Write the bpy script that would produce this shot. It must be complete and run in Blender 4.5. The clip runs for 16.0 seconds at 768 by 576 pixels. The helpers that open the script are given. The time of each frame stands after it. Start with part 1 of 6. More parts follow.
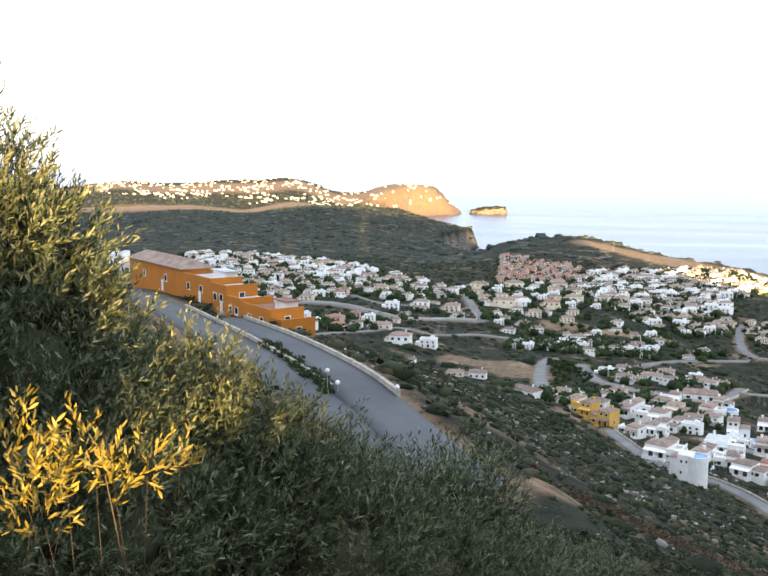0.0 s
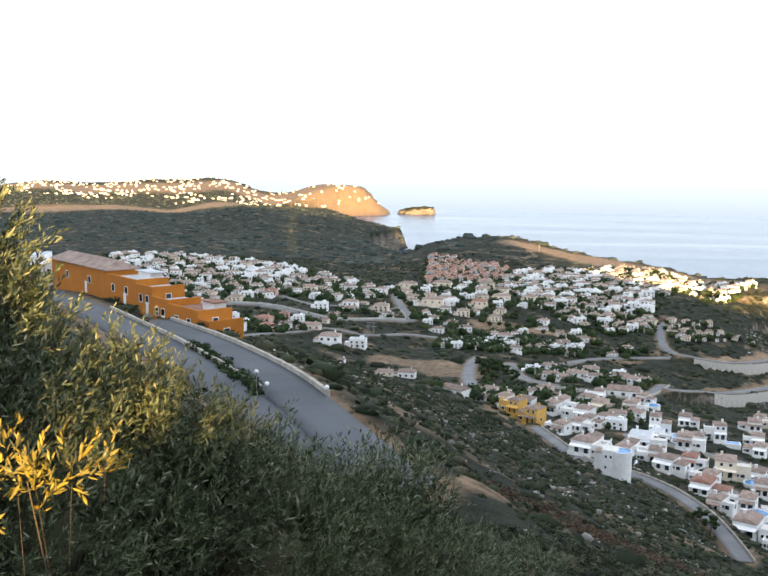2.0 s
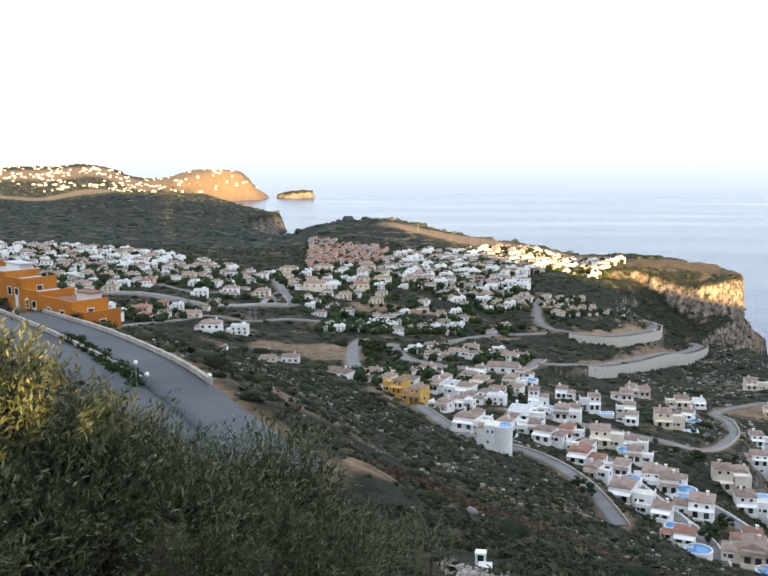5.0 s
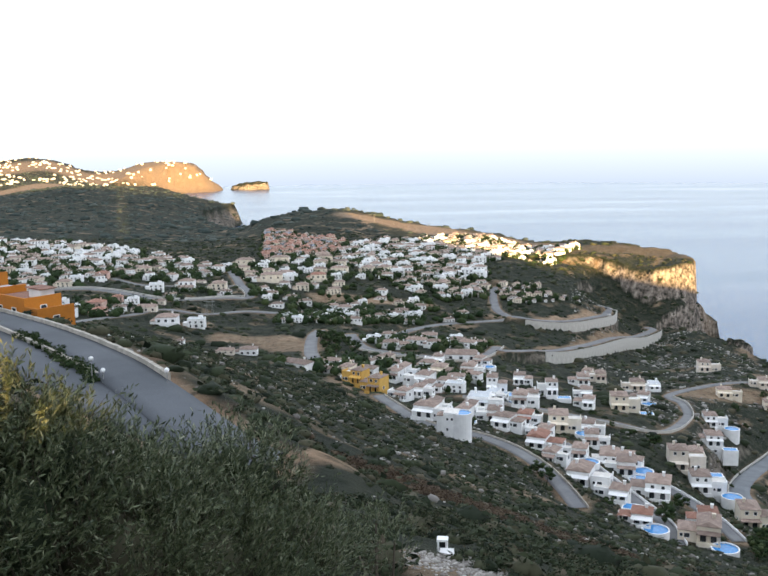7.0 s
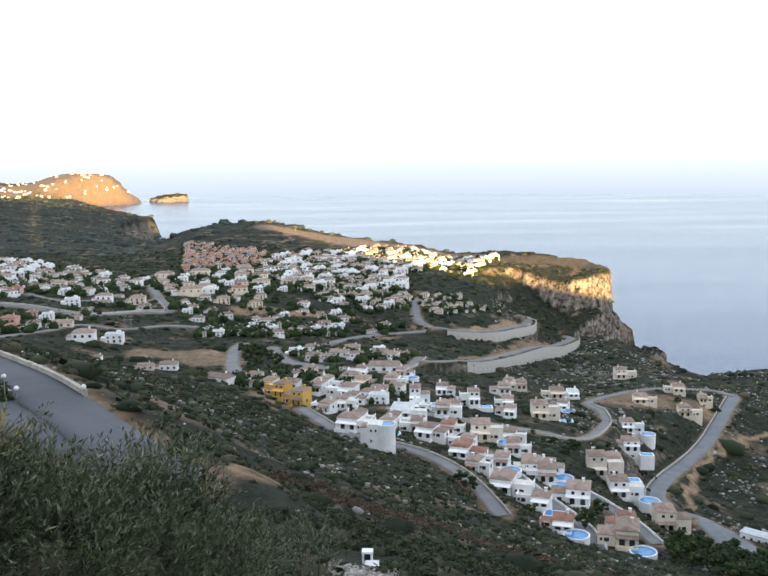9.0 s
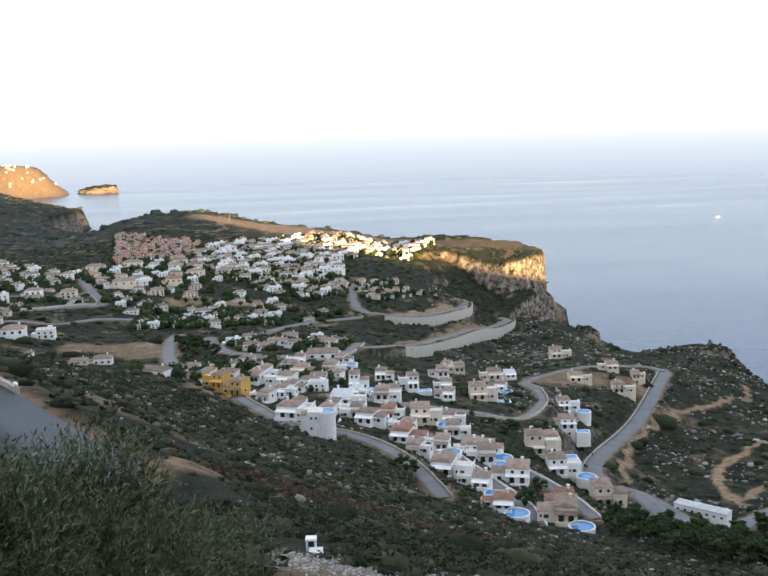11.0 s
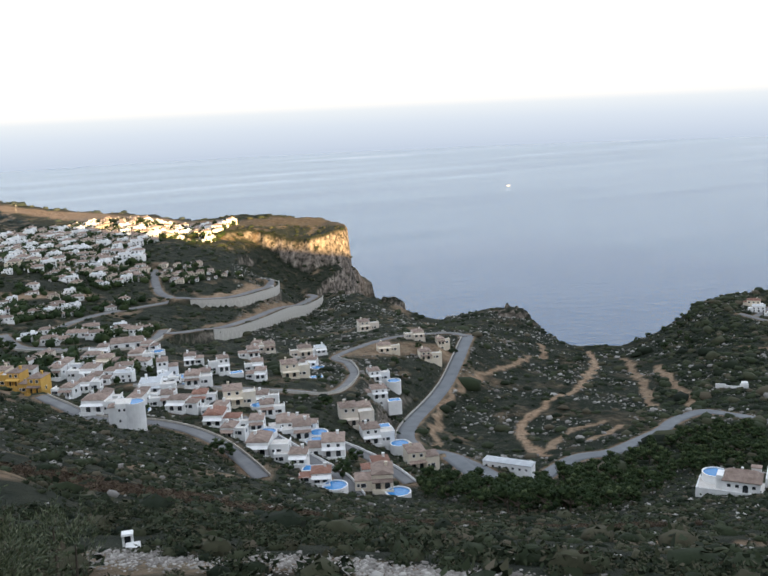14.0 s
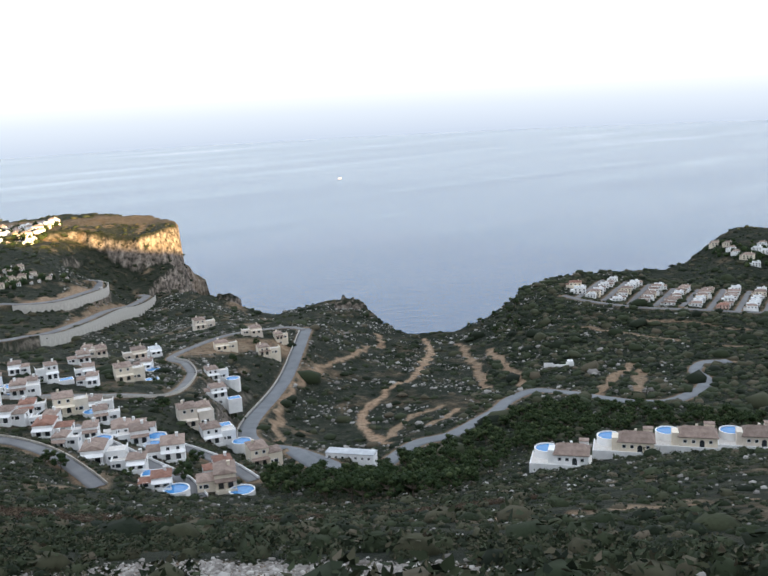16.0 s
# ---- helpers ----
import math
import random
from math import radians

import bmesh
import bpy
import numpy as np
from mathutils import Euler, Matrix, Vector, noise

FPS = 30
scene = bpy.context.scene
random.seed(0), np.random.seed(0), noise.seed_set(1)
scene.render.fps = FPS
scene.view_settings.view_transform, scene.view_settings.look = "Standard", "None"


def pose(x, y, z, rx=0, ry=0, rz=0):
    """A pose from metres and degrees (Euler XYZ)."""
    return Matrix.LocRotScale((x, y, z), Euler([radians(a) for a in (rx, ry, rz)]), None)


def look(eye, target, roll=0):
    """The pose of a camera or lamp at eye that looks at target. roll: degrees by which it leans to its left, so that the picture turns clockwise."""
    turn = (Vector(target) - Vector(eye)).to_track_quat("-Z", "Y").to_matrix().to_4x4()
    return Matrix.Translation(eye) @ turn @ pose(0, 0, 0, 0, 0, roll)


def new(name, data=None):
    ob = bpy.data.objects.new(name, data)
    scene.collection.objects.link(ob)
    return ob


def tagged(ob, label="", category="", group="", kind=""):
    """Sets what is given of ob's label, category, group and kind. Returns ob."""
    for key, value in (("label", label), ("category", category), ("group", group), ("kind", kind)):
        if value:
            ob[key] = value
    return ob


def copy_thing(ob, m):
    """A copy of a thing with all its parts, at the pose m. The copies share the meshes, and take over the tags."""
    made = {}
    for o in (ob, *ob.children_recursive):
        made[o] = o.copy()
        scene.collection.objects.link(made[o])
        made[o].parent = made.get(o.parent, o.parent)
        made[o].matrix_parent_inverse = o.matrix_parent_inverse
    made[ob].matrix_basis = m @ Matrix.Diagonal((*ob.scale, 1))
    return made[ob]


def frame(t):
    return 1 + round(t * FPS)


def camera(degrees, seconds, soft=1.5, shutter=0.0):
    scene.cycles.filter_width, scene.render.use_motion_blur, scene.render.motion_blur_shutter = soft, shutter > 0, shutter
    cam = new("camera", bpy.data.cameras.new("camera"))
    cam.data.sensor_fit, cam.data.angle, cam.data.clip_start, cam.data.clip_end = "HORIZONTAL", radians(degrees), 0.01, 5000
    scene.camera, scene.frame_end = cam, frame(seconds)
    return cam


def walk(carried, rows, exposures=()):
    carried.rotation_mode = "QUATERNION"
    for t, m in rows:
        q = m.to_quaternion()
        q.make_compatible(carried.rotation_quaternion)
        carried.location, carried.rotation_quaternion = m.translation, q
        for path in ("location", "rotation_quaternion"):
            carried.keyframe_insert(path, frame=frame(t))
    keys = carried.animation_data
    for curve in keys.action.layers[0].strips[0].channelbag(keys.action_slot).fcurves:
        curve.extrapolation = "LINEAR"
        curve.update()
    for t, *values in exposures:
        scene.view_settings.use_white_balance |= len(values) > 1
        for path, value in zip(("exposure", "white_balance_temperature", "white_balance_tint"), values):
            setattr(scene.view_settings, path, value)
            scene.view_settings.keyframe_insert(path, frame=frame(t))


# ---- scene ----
# camera: a hand-held pan from a hillside, eye 1.5 m above the ground
EYE = (0.0, 0.0, 265.0)


def aim(yaw, pitch, roll):
    a, b = radians(yaw), radians(pitch)
    return look(EYE, (EYE[0] - math.sin(a) * math.cos(b), EYE[1] + math.cos(a) * math.cos(b), EYE[2] + math.sin(b)), roll)


cam = camera(44.65, 16.0, soft=1.7)
PATH = [
    (0.0, 13.808, -7.823, 0.255),
    (0.5, 13.236, -7.744, 0.315),
    (1.0, 12.495, -7.915, 0.336),
    (1.5, 11.542, -7.856, 0.347),
    (2.0, 9.428, -7.780, 0.537),
    (2.5, 7.913, -7.963, 0.389),
    (3.0, 6.739, -8.009, 0.187),
    (3.5, 5.812, -8.186, 0.168),
    (4.0, 4.316, -8.495, 0.061),
    (6.5, 0.197, -9.080, -0.469),
    (7.0, -0.545, -9.394, -0.738),
    (7.5, -1.485, -9.512, -0.784),
    (8.0, -2.766, -9.409, -1.073),
    (8.5, -3.587, -9.195, -0.985),
    (9.0, -5.370, -8.714, -0.559),
    (11.5, -10.646, -10.117, -1.801),
    (12.0, -12.539, -10.611, -1.996),
    (12.5, -14.480, -10.919, -2.448),
    (13.0, -17.138, -11.102, -2.492),
    (13.5, -18.686, -11.445, -2.661),
    (14.0, -21.253, -11.410, -2.692),
    (14.5, -24.172, -11.622, -3.336),
    (15.0, -29.597, -12.307, -4.202),
    (15.5, -30.881, -12.481, -4.201),
    (16.0, -31.455, -12.292, -2.944),
]
walk(cam, [(t, aim(a, b, c)) for t, a, b, c in PATH],
     exposures=[(0.0, 2.26), (2.0, 2.10), (4.0, 2.04), (9.0, 2.00), (12.0, 1.72), (14.5, 1.68), (16.0, 1.88)])

# world: hazy evening sky, bright over the sea
SUN_RISE = 0.10
SUN_TURN = 15.0
world = bpy.data.worlds.new("evening_sky")
scene.world = world
world.use_nodes = True
wn, wl = world.node_tree.nodes, world.node_tree.links
wn.clear()
w_out = wn.new("ShaderNodeOutputWorld")
w_bg = wn.new("ShaderNodeBackground")
w_sky = wn.new("ShaderNodeTexSky")
w_sky.sky_type, w_sky.sun_disc = "NISHITA", False
w_sky.sun_elevation, w_sky.sun_rotation = math.atan(SUN_RISE), radians(180 - SUN_TURN)
w_sky.dust_density, w_sky.ozone_density = 2.0, 2.0
w_co = wn.new("ShaderNodeTexCoord")
w_sep = wn.new("ShaderNodeSeparateXYZ")
wl.new(w_co.outputs["Generated"], w_sep.inputs[0])
# haze by height over the horizon: sea haze, bright band, blue overhead
w_map = wn.new("ShaderNodeMapRange")
w_map.inputs["From Min"].default_value, w_map.inputs["From Max"].default_value = -0.1, 0.9
wl.new(w_sep.outputs["Z"], w_map.inputs["Value"])
w_ramp = wn.new("ShaderNodeValToRGB")
stops = [(0.0, (0.47, 0.545, 0.665)), (0.047, (0.485, 0.56, 0.68)), (0.075, (0.62, 0.685, 0.775)), (0.0905, (0.74, 0.78, 0.82)), (0.1015, (1.05, 0.97, 0.90)),
         (0.12, (1.08, 1.12, 1.16)), (0.22, (1.02, 1.12, 1.24)), (0.45, (0.86, 0.94, 1.05)), (1.0, (0.80, 0.88, 1.0))]
el = w_ramp.color_ramp.elements
while len(el) < len(stops):
    el.new(0.5)
for e, (p, c) in zip(el, stops):
    e.position, e.color = p, (*c, 1)
wl.new(w_map.outputs[0], w_ramp.inputs[0])
w_add = wn.new("ShaderNodeMixRGB")
w_add.blend_type = "ADD"
w_add.inputs[0].default_value = 0.05
wl.new(w_ramp.outputs[0], w_add.inputs[1])
wl.new(w_sky.outputs[0], w_add.inputs[2])
wl.new(w_add.outputs[0], w_bg.inputs[0])
w_bg.inputs[1].default_value = 0.355
wl.new(w_bg.outputs[0], w_out.inputs[0])

# the low sun, behind the camera
sun = new("sun", bpy.data.lights.new("sun", "SUN"))
sun.data.energy, sun.data.angle, sun.data.color = 5.0, radians(0.5), (1.0, 0.64, 0.25)
st = radians(SUN_TURN)
sun.matrix_world = look((0, 0, 500), (-math.sin(st) * 100, math.cos(st) * 100, 500 - 100 * SUN_RISE))

# ---- materials ----


def material(name, rough=0.9, metal=0.0):
    m = bpy.data.materials.new(name)
    m.use_nodes = True
    b = m.node_tree.nodes["Principled BSDF"]
    b.inputs["Roughness"].default_value, b.inputs["Metallic"].default_value = rough, metal
    return m, m.node_tree.nodes, m.node_tree.links, b


def noise_node(n, l, scale, detail=4.0, coord="Object", rough=0.55):
    co, no = n.new("ShaderNodeTexCoord"), n.new("ShaderNodeTexNoise")
    no.inputs["Scale"].default_value, no.inputs["Detail"].default_value, no.inputs["Roughness"].default_value = scale, detail, rough
    l.new(co.outputs[coord], no.inputs["Vector"])
    return no.outputs["Fac"]


def ramp_node(n, l, fac, *stops):
    r = n.new("ShaderNodeValToRGB")
    e = r.color_ramp.elements
    while len(e) < len(stops):
        e.new(0.5)
    for k, (p, c) in zip(e, stops):
        k.position, k.color = p, (*c, 1)
    l.new(fac, r.inputs[0])
    return r.outputs[0]


def mix_node(n, l, kind, fac, a, b):
    x = n.new("ShaderNodeMixRGB")
    x.blend_type = kind
    for i, v in enumerate((fac, a, b)):
        if isinstance(v, bpy.types.NodeSocket):
            l.new(v, x.inputs[i])
        else:
            x.inputs[i].default_value = v if i == 0 else (*v, 1)
    return x.outputs[0]


def bump_node(n, l, b, height, strength, distance):
    u = n.new("ShaderNodeBump")
    u.inputs["Strength"].default_value, u.inputs["Distance"].default_value = strength, distance
    l.new(height, u.inputs["Height"])
    l.new(u.outputs[0], b.inputs["Normal"])


def worn(name, low, high, scale=1.5, rough=0.9, fine=20.0, bump=0.3, dist=0.02, per_object=0.0):
    """A surface that varies at two scales between two colours, with fine relief."""
    m, n, l, b = material(name, rough)
    big, small = noise_node(n, l, scale), noise_node(n, l, fine, 3)
    c = ramp_node(n, l, big, (0.3, low), (0.7, high))
    c = mix_node(n, l, "OVERLAY", 0.35, c, small)
    if per_object:
        o = n.new("ShaderNodeObjectInfo")
        hsv = n.new("ShaderNodeHueSaturation")
        v = n.new("ShaderNodeMapRange")
        v.inputs["To Min"].default_value, v.inputs["To Max"].default_value = 1 - per_object, 1 + per_object
        l.new(o.outputs["Random"], v.inputs["Value"])
        l.new(v.outputs[0], hsv.inputs["Value"])
        l.new(c, hsv.inputs["Color"])
        c = hsv.outputs[0]
    l.new(c, b.inputs["Base Color"])
    bump_node(n, l, b, small, bump, dist)
    return m


def ground_material():
    """Dry scrubland: dark shrubs, ochre earth and pale limestone, by noise and slope."""
    m, n, l, b = material("scrubland", 0.95)
    b.inputs["Specular IOR Level"].default_value = 0.12
    huge, big, mid, small = noise_node(n, l, 0.006, 5), noise_node(n, l, 0.035, 8, rough=0.6), noise_node(n, l, 0.18, 8, rough=0.65), noise_node(n, l, 1.1, 6, rough=0.7)
    green = ramp_node(n, l, mid, (0.33, (0.010, 0.013, 0.009)), (0.50, (0.022, 0.027, 0.018)), (0.66, (0.044, 0.045, 0.031)), (0.8, (0.090, 0.078, 0.057)))
    earth = ramp_node(n, l, mid, (0.3, (0.23, 0.140, 0.085)), (0.7, (0.40, 0.295, 0.205)))
    rock = ramp_node(n, l, small, (0.3, (0.16, 0.15, 0.14)), (0.7, (0.40, 0.385, 0.36)))
    patch = ramp_node(n, l, big, (0.56, (0, 0, 0)), (0.68, (1, 1, 1)))
    c = mix_node(n, l, "MIX", patch, green, mix_node(n, l, "MIX", 0.55, green, earth))
    stones = ramp_node(n, l, small, (0.60, (0, 0, 0)), (0.66, (1, 1, 1)))
    stony = ramp_node(n, l, huge, (0.42, (0.04, 0.04, 0.04)), (0.62, (0.45, 0.45, 0.45)))
    c = mix_node(n, l, "MIX", mix_node(n, l, "MULTIPLY", 1.0, stones, stony), c, rock)
    geo, sep = n.new("ShaderNodeNewGeometry"), n.new("ShaderNodeSeparateXYZ")
    l.new(geo.outputs["Normal"], sep.inputs[0])
    steep = ramp_node(n, l, sep.outputs["Z"], (0.42, (1, 1, 1)), (0.70, (0, 0, 0)))
    cliff = ramp_node(n, l, mid, (0.36, (0.022, 0.025, 0.017)), (0.45, (0.11, 0.092, 0.078)), (0.57, (0.26, 0.22, 0.185)), (0.74, (0.48, 0.42, 0.36)))
    c = mix_node(n, l, "MIX", steep, c, cliff)
    # ground darkened to near black on the slopes round the cove
    thick = n.new("ShaderNodeAttribute")
    thick.attribute_name = "cover"
    c = mix_node(n, l, "MIX", mix_node(n, l, "MULTIPLY", 1.0, thick.outputs["Fac"], ramp_node(n, l, mid, (0.40, (1, 1, 1)), (0.68, (0.35, 0.35, 0.35)))), c, (0.008, 0.013, 0.007))
    # bare earth where paths and works scraped the plants away, and ochre on sunlit tops
    at = n.new("ShaderNodeAttribute")
    at.attribute_name = "bare"
    worked = mix_node(n, l, "MULTIPLY", 1.0, at.outputs["Fac"], ramp_node(n, l, noise_node(n, l, 0.4, 7, rough=0.7), (0.34, (0.25, 0.25, 0.25)), (0.52, (1, 1, 1))))
    c = mix_node(n, l, "MIX", worked, c, mix_node(n, l, "OVERLAY", 0.5, earth, small))
    l.new(c, b.inputs["Base Color"])
    bump_node(n, l, b, mix_node(n, l, "ADD", 0.5, mid, small), 0.8, 1.2)
    return m


def sea_material():
    m, n, l, b = material("sea_water", 0.16)
    b.inputs["Base Color"].default_value = (0.018, 0.065, 0.15, 1)
    b.inputs["IOR"].default_value = 1.33
    streak = n.new("ShaderNodeTexNoise")
    co, mp = n.new("ShaderNodeTexCoord"), n.new("ShaderNodeMapping")
    mp.inputs["Scale"].default_value = (0.0009, 0.0045, 1)
    mp.inputs["Rotation"].default_value = (0, 0, 0.45)
    l.new(co.outputs["Object"], mp.inputs[0])
    l.new(mp.outputs[0], streak.inputs["Vector"])
    streak.inputs["Scale"].default_value, streak.inputs["Detail"].default_value, streak.inputs["Distortion"].default_value = 1.0, 5, 0.6
    r = ramp_node(n, l, streak.outputs["Fac"], (0.35, (0.24, 0.24, 0.24)), (0.62, (0.21, 0.21, 0.21)), (0.78, (0.14, 0.14, 0.14)))
    l.new(r, b.inputs["Roughness"])
    waves = noise_node(n, l, 0.06, 7, rough=0.65)
    bump_node(n, l, b, waves, 0.55, 2.0)
    return m


M_GROUND, M_SEA = ground_material(), sea_material()

# ---- the land ----
# spot heights (x, y, z in metres over the sea), land form by land form
SLOPE = [(0, 0, 265), (2, -3, 264), (-3, -3, 264), (-14, -8, 265), (14, -10, 261), (4, 6, 260), (10, 8, 258), (13, 14, 254), (5, 18, 254), (-5, 9, 259), (-6, 20, 254), (18, 22, 250), (-4, 4, 261), (0, -60, 263), (-80, -80, 266), (80, -80, 255), (-400, -500, 250), (300, -500, 240), (2, 32, 250), (-5, 92, 231), (32, 276, 169), (14, 320, 166), (-17, 370, 166), (-46, 397, 167), (-66, 293, 199), (58, 256, 162), (71, 224, 162), (72, 234, 159), (90, 223, 157), (112, 184, 164), (142, 171, 165.5), (162, 151, 171), (183, 131, 175), (47, 77, 220), (61, 51, 224), (29, 34, 240)]
ROAD_SHELF = [(-14, 70, 243), (-24, 80, 244), (-36, 95, 243), (-53, 117, 243), (-90, 162, 240), (-28, 92, 244), (-41, 113, 243), (-16, 74, 244), (-98, 163, 241), (-42, 144, 232), (-27, 148, 227), (-15, 119, 228)]
VALLEY = [(-68, 475, 152), (-108, 550, 151), (-94, 694, 144), (-123, 526, 156), (-164, 536, 162), (-155, 621, 156), (-14, 500, 150), (-34, 469, 156), (-49, 598, 142), (-3, 380, 157), (53, 517, 142), (16, 580, 137), (-20, 560, 142), (11, 405, 153), (38, 398, 153), (56, 406, 149), (80, 423, 143), (114, 415, 138), (128, 379, 140), (198, 502, 117), (225, 599, 108), (147, 705, 110), (66, 556, 131)]
TOWN = [(-444, 1006, 147), (-330, 997, 144), (-234, 1054, 138), (-364, 823, 150), (-233, 765, 151), (-138, 727, 148), (-125, 1093, 134), (-33, 959, 135), (-49, 799, 140), (15, 830, 136), (96, 995, 132), (35, 779, 127), (213, 1069, 131), (127, 851, 129), (101, 723, 120), (184, 809, 115), (-14, 760, 136)]
HILL = [(-58, 1499, 145), (-113, 1496, 139), (-172, 1470, 135), (27, 1430, 129), (95, 1327, 124), (-75, 1248, 132), (-191, 1235, 128), (145, 1171, 127), (212, 1130, 120), (-206, 1486, 116)]
HEAD = [(263, 1119, 127), (316, 1116, 126), (357, 1062, 120), (355, 1041, 118), (204, 1056, 122), (269, 1046, 120), (320, 1032, 113), (156, 1038, 122), (339, 1015, 118), (262, 1017, 125), (309, 993, 119), (196, 1011, 132), (151, 999, 137), (250, 968, 111), (283, 938, 93), (207, 938, 118), (237, 827, 79), (238, 785, 75), (343, 1003, 122)]
CAPE = [(277, 555, 105), (412, 732, 66), (353, 784, 58), (369, 733, 66), (370, 618, 68), (301, 720, 73), (263, 670, 93), (397, 576, 64), (367, 584, 70), (183, 411, 105), (226, 446, 99), (273, 500, 94), (294, 477, 89), (199, 341, 108), (166, 353, 114), (283, 412, 95), (343, 404, 87), (148, 345, 119), (162, 293, 126), (184, 274, 124)]
COVE = [(308, 355, 100), (248, 327, 110), (372, 304, 106), (383, 422, 88), (385, 378, 93), (241, 225, 134), (202, 261, 129), (341, 245, 117)]
RIGHT_HILL = [(529, 600, 85), (513, 601, 79), (487, 622, 64), (445, 616, 57), (535, 554, 83), (548, 512, 81), (584, 470, 79), (616, 445, 77), (628, 587, 78), (685, 552, 75), (713, 516, 74), (446, 513, 79), (482, 450, 81), (516, 395, 83), (526, 491, 80), (795, 623, 86), (817, 593, 86), (775, 631, 67)]
FAR = [(-910, 2859, 119), (-996, 2724, 99), (-691, 2868, 104), (-536, 2830, 74), (-427, 2787, 61), (-525, 1405, 128), (-390, 1448, 122), (-319, 1670, 98), (-720, 2079, 106), (-518, 2138, 98), (-401, 2366, 65), (-1438, 2518, 82), (-1234, 2624, 94), (-984, 1741, 113), (-1735, 3040, 61), (-1489, 3167, 77), (-2227, 3910, 134), (-2420, 3853, 104), (-2099, 4093, 116), (-1910, 4349, 138), (-1524, 4499, 148), (-1091, 4592, 138), (-845, 4613, 128), (-1478, 3609, 64), (-1238, 4222, 54)]
# the edge of the land at the sea, from the far cape round the coves
COAST = [(-5200, 4700), (-2700, 4560), (-1900, 4840), (-1000, 4830), (-740, 4680), (-735, 4520), (-900, 4374), (-1100, 4000), (-820, 3300), (-560, 2960),
         (-400, 2835), (-440, 2500), (-330, 2000), (-220, 1640), (0, 1560), (100, 1480), (190, 1340), (245, 1250), (325, 1195), (402, 1138), (409, 1060),
         (396, 1000), (360, 950), (318, 905), (312, 862), (332, 822), (375, 806), (432, 800), (443, 735), (434, 690), (428, 645), (470, 645), (530, 655), (600, 660), (680, 660),
         (760, 670), (800, 690), (880, 700), (1050, 520), (1300, 0), (1300, -1500), (-5200, -1500)]
# height of the mountain crest behind the camera, across the sun's direction
# unseen: heights set its shadow edge, a notch is added to sun the shrubs
CREST = [(-3000, 475), (-700, 475), (-200, 468), (-8, 440), (-6, 304), (2.5, 304), (4.5, 430), (200, 420), (290, 392), (330, 338), (365, 282), (400, 262), (450, 250),
         (520, 246), (560, 234), (600, 226), (640, 212), (680, 188), (940, 172), (3000, 150)]


# top edge of the rock band under the headland, and its height along it
SCARP = [(118, 1038), (180, 1046), (240, 1050), (270, 1032), (301, 1003), (332, 1014), (364, 1042)]
SCARP_DROP = [4.0, 9.0, 12.0, 22.0, 34.0, 40.0, 44.0]


def smooth(a, b, v):
    u = np.clip((v - a) / (b - a), 0, 1)
    return u * u * (3 - 2 * u)


def segments_distance(x, y, line, closed=False):
    """Distance of points from a polyline, and how far along it they lie (index + share)."""
    pts = list(line) + ([line[0]] if closed else [])
    best, along = np.full(x.shape, 1e9), np.zeros(x.shape)
    for i, (p, q) in enumerate(zip(pts, pts[1:])):
        dx, dy = q[0] - p[0], q[1] - p[1]
        u = np.clip(((x - p[0]) * dx + (y - p[1]) * dy) / (dx * dx + dy * dy + 1e-9), 0, 1)
        d = np.hypot(x - p[0] - u * dx, y - p[1] - u * dy)
        near = d < best
        best, along = np.where(near, d, best), np.where(near, i + u, along)
    return best, along


def inside(x, y, ring):
    odd = np.zeros(x.shape, bool)
    for (x0, y0), (x1, y1) in zip(ring, ring[1:] + ring[:1]):
        cross = (y0 > y) != (y1 > y)
        odd ^= cross & (x < (x1 - x0) * (y - y0) / ((y1 - y0) or 1e-9) + x0)
    return odd


SPOTS = np.array([p for form in (SLOPE, ROAD_SHELF, VALLEY, TOWN, HILL, HEAD, CAPE, COVE, RIGHT_HILL, FAR) for p in form], float)


def warp(x, y):
    """Plan coordinates with distance from the hillside eased, so that near and far land forms weigh alike."""
    r = np.hypot(x, y) + 30.0
    s = np.log(r / 30.0) / r * 100
    return x * s, y * s


def spline(spots):
    px, py = warp(spots[:, 0], spots[:, 1])
    n = len(px)
    r2 = (px[:, None] - px) ** 2 + (py[:, None] - py) ** 2
    k = 0.5 * r2 * np.log(r2 + 1e-6) + np.eye(n) * 30.0
    a = np.zeros((n + 3, n + 3))
    a[:n, :n], a[:n, n], a[:n, n + 1], a[:n, n + 2] = k, 1, px, py
    a[n, :n], a[n + 1, :n], a[n + 2, :n] = 1, px, py
    return px, py, np.linalg.solve(a, np.concatenate([spots[:, 2], [0, 0, 0]]))


SPLINE = spline(SPOTS)


def wave_noise(x, y, size, seed):
    """Cheap smooth noise from turned sines, about -1 to 1."""
    rs = np.random.RandomState(seed)
    out = np.zeros(x.shape)
    for _ in range(7):
        a, f, p = rs.uniform(0, 6.28), rs.uniform(0.6, 1.7) * 6.28 / size, rs.uniform(0, 6.28)
        out += np.sin((x * math.cos(a) + y * math.sin(a)) * f + p + 0.8 * np.sin((y * math.cos(a) - x * math.sin(a)) * f * 0.7 + p * 2))
    return out / 4.0


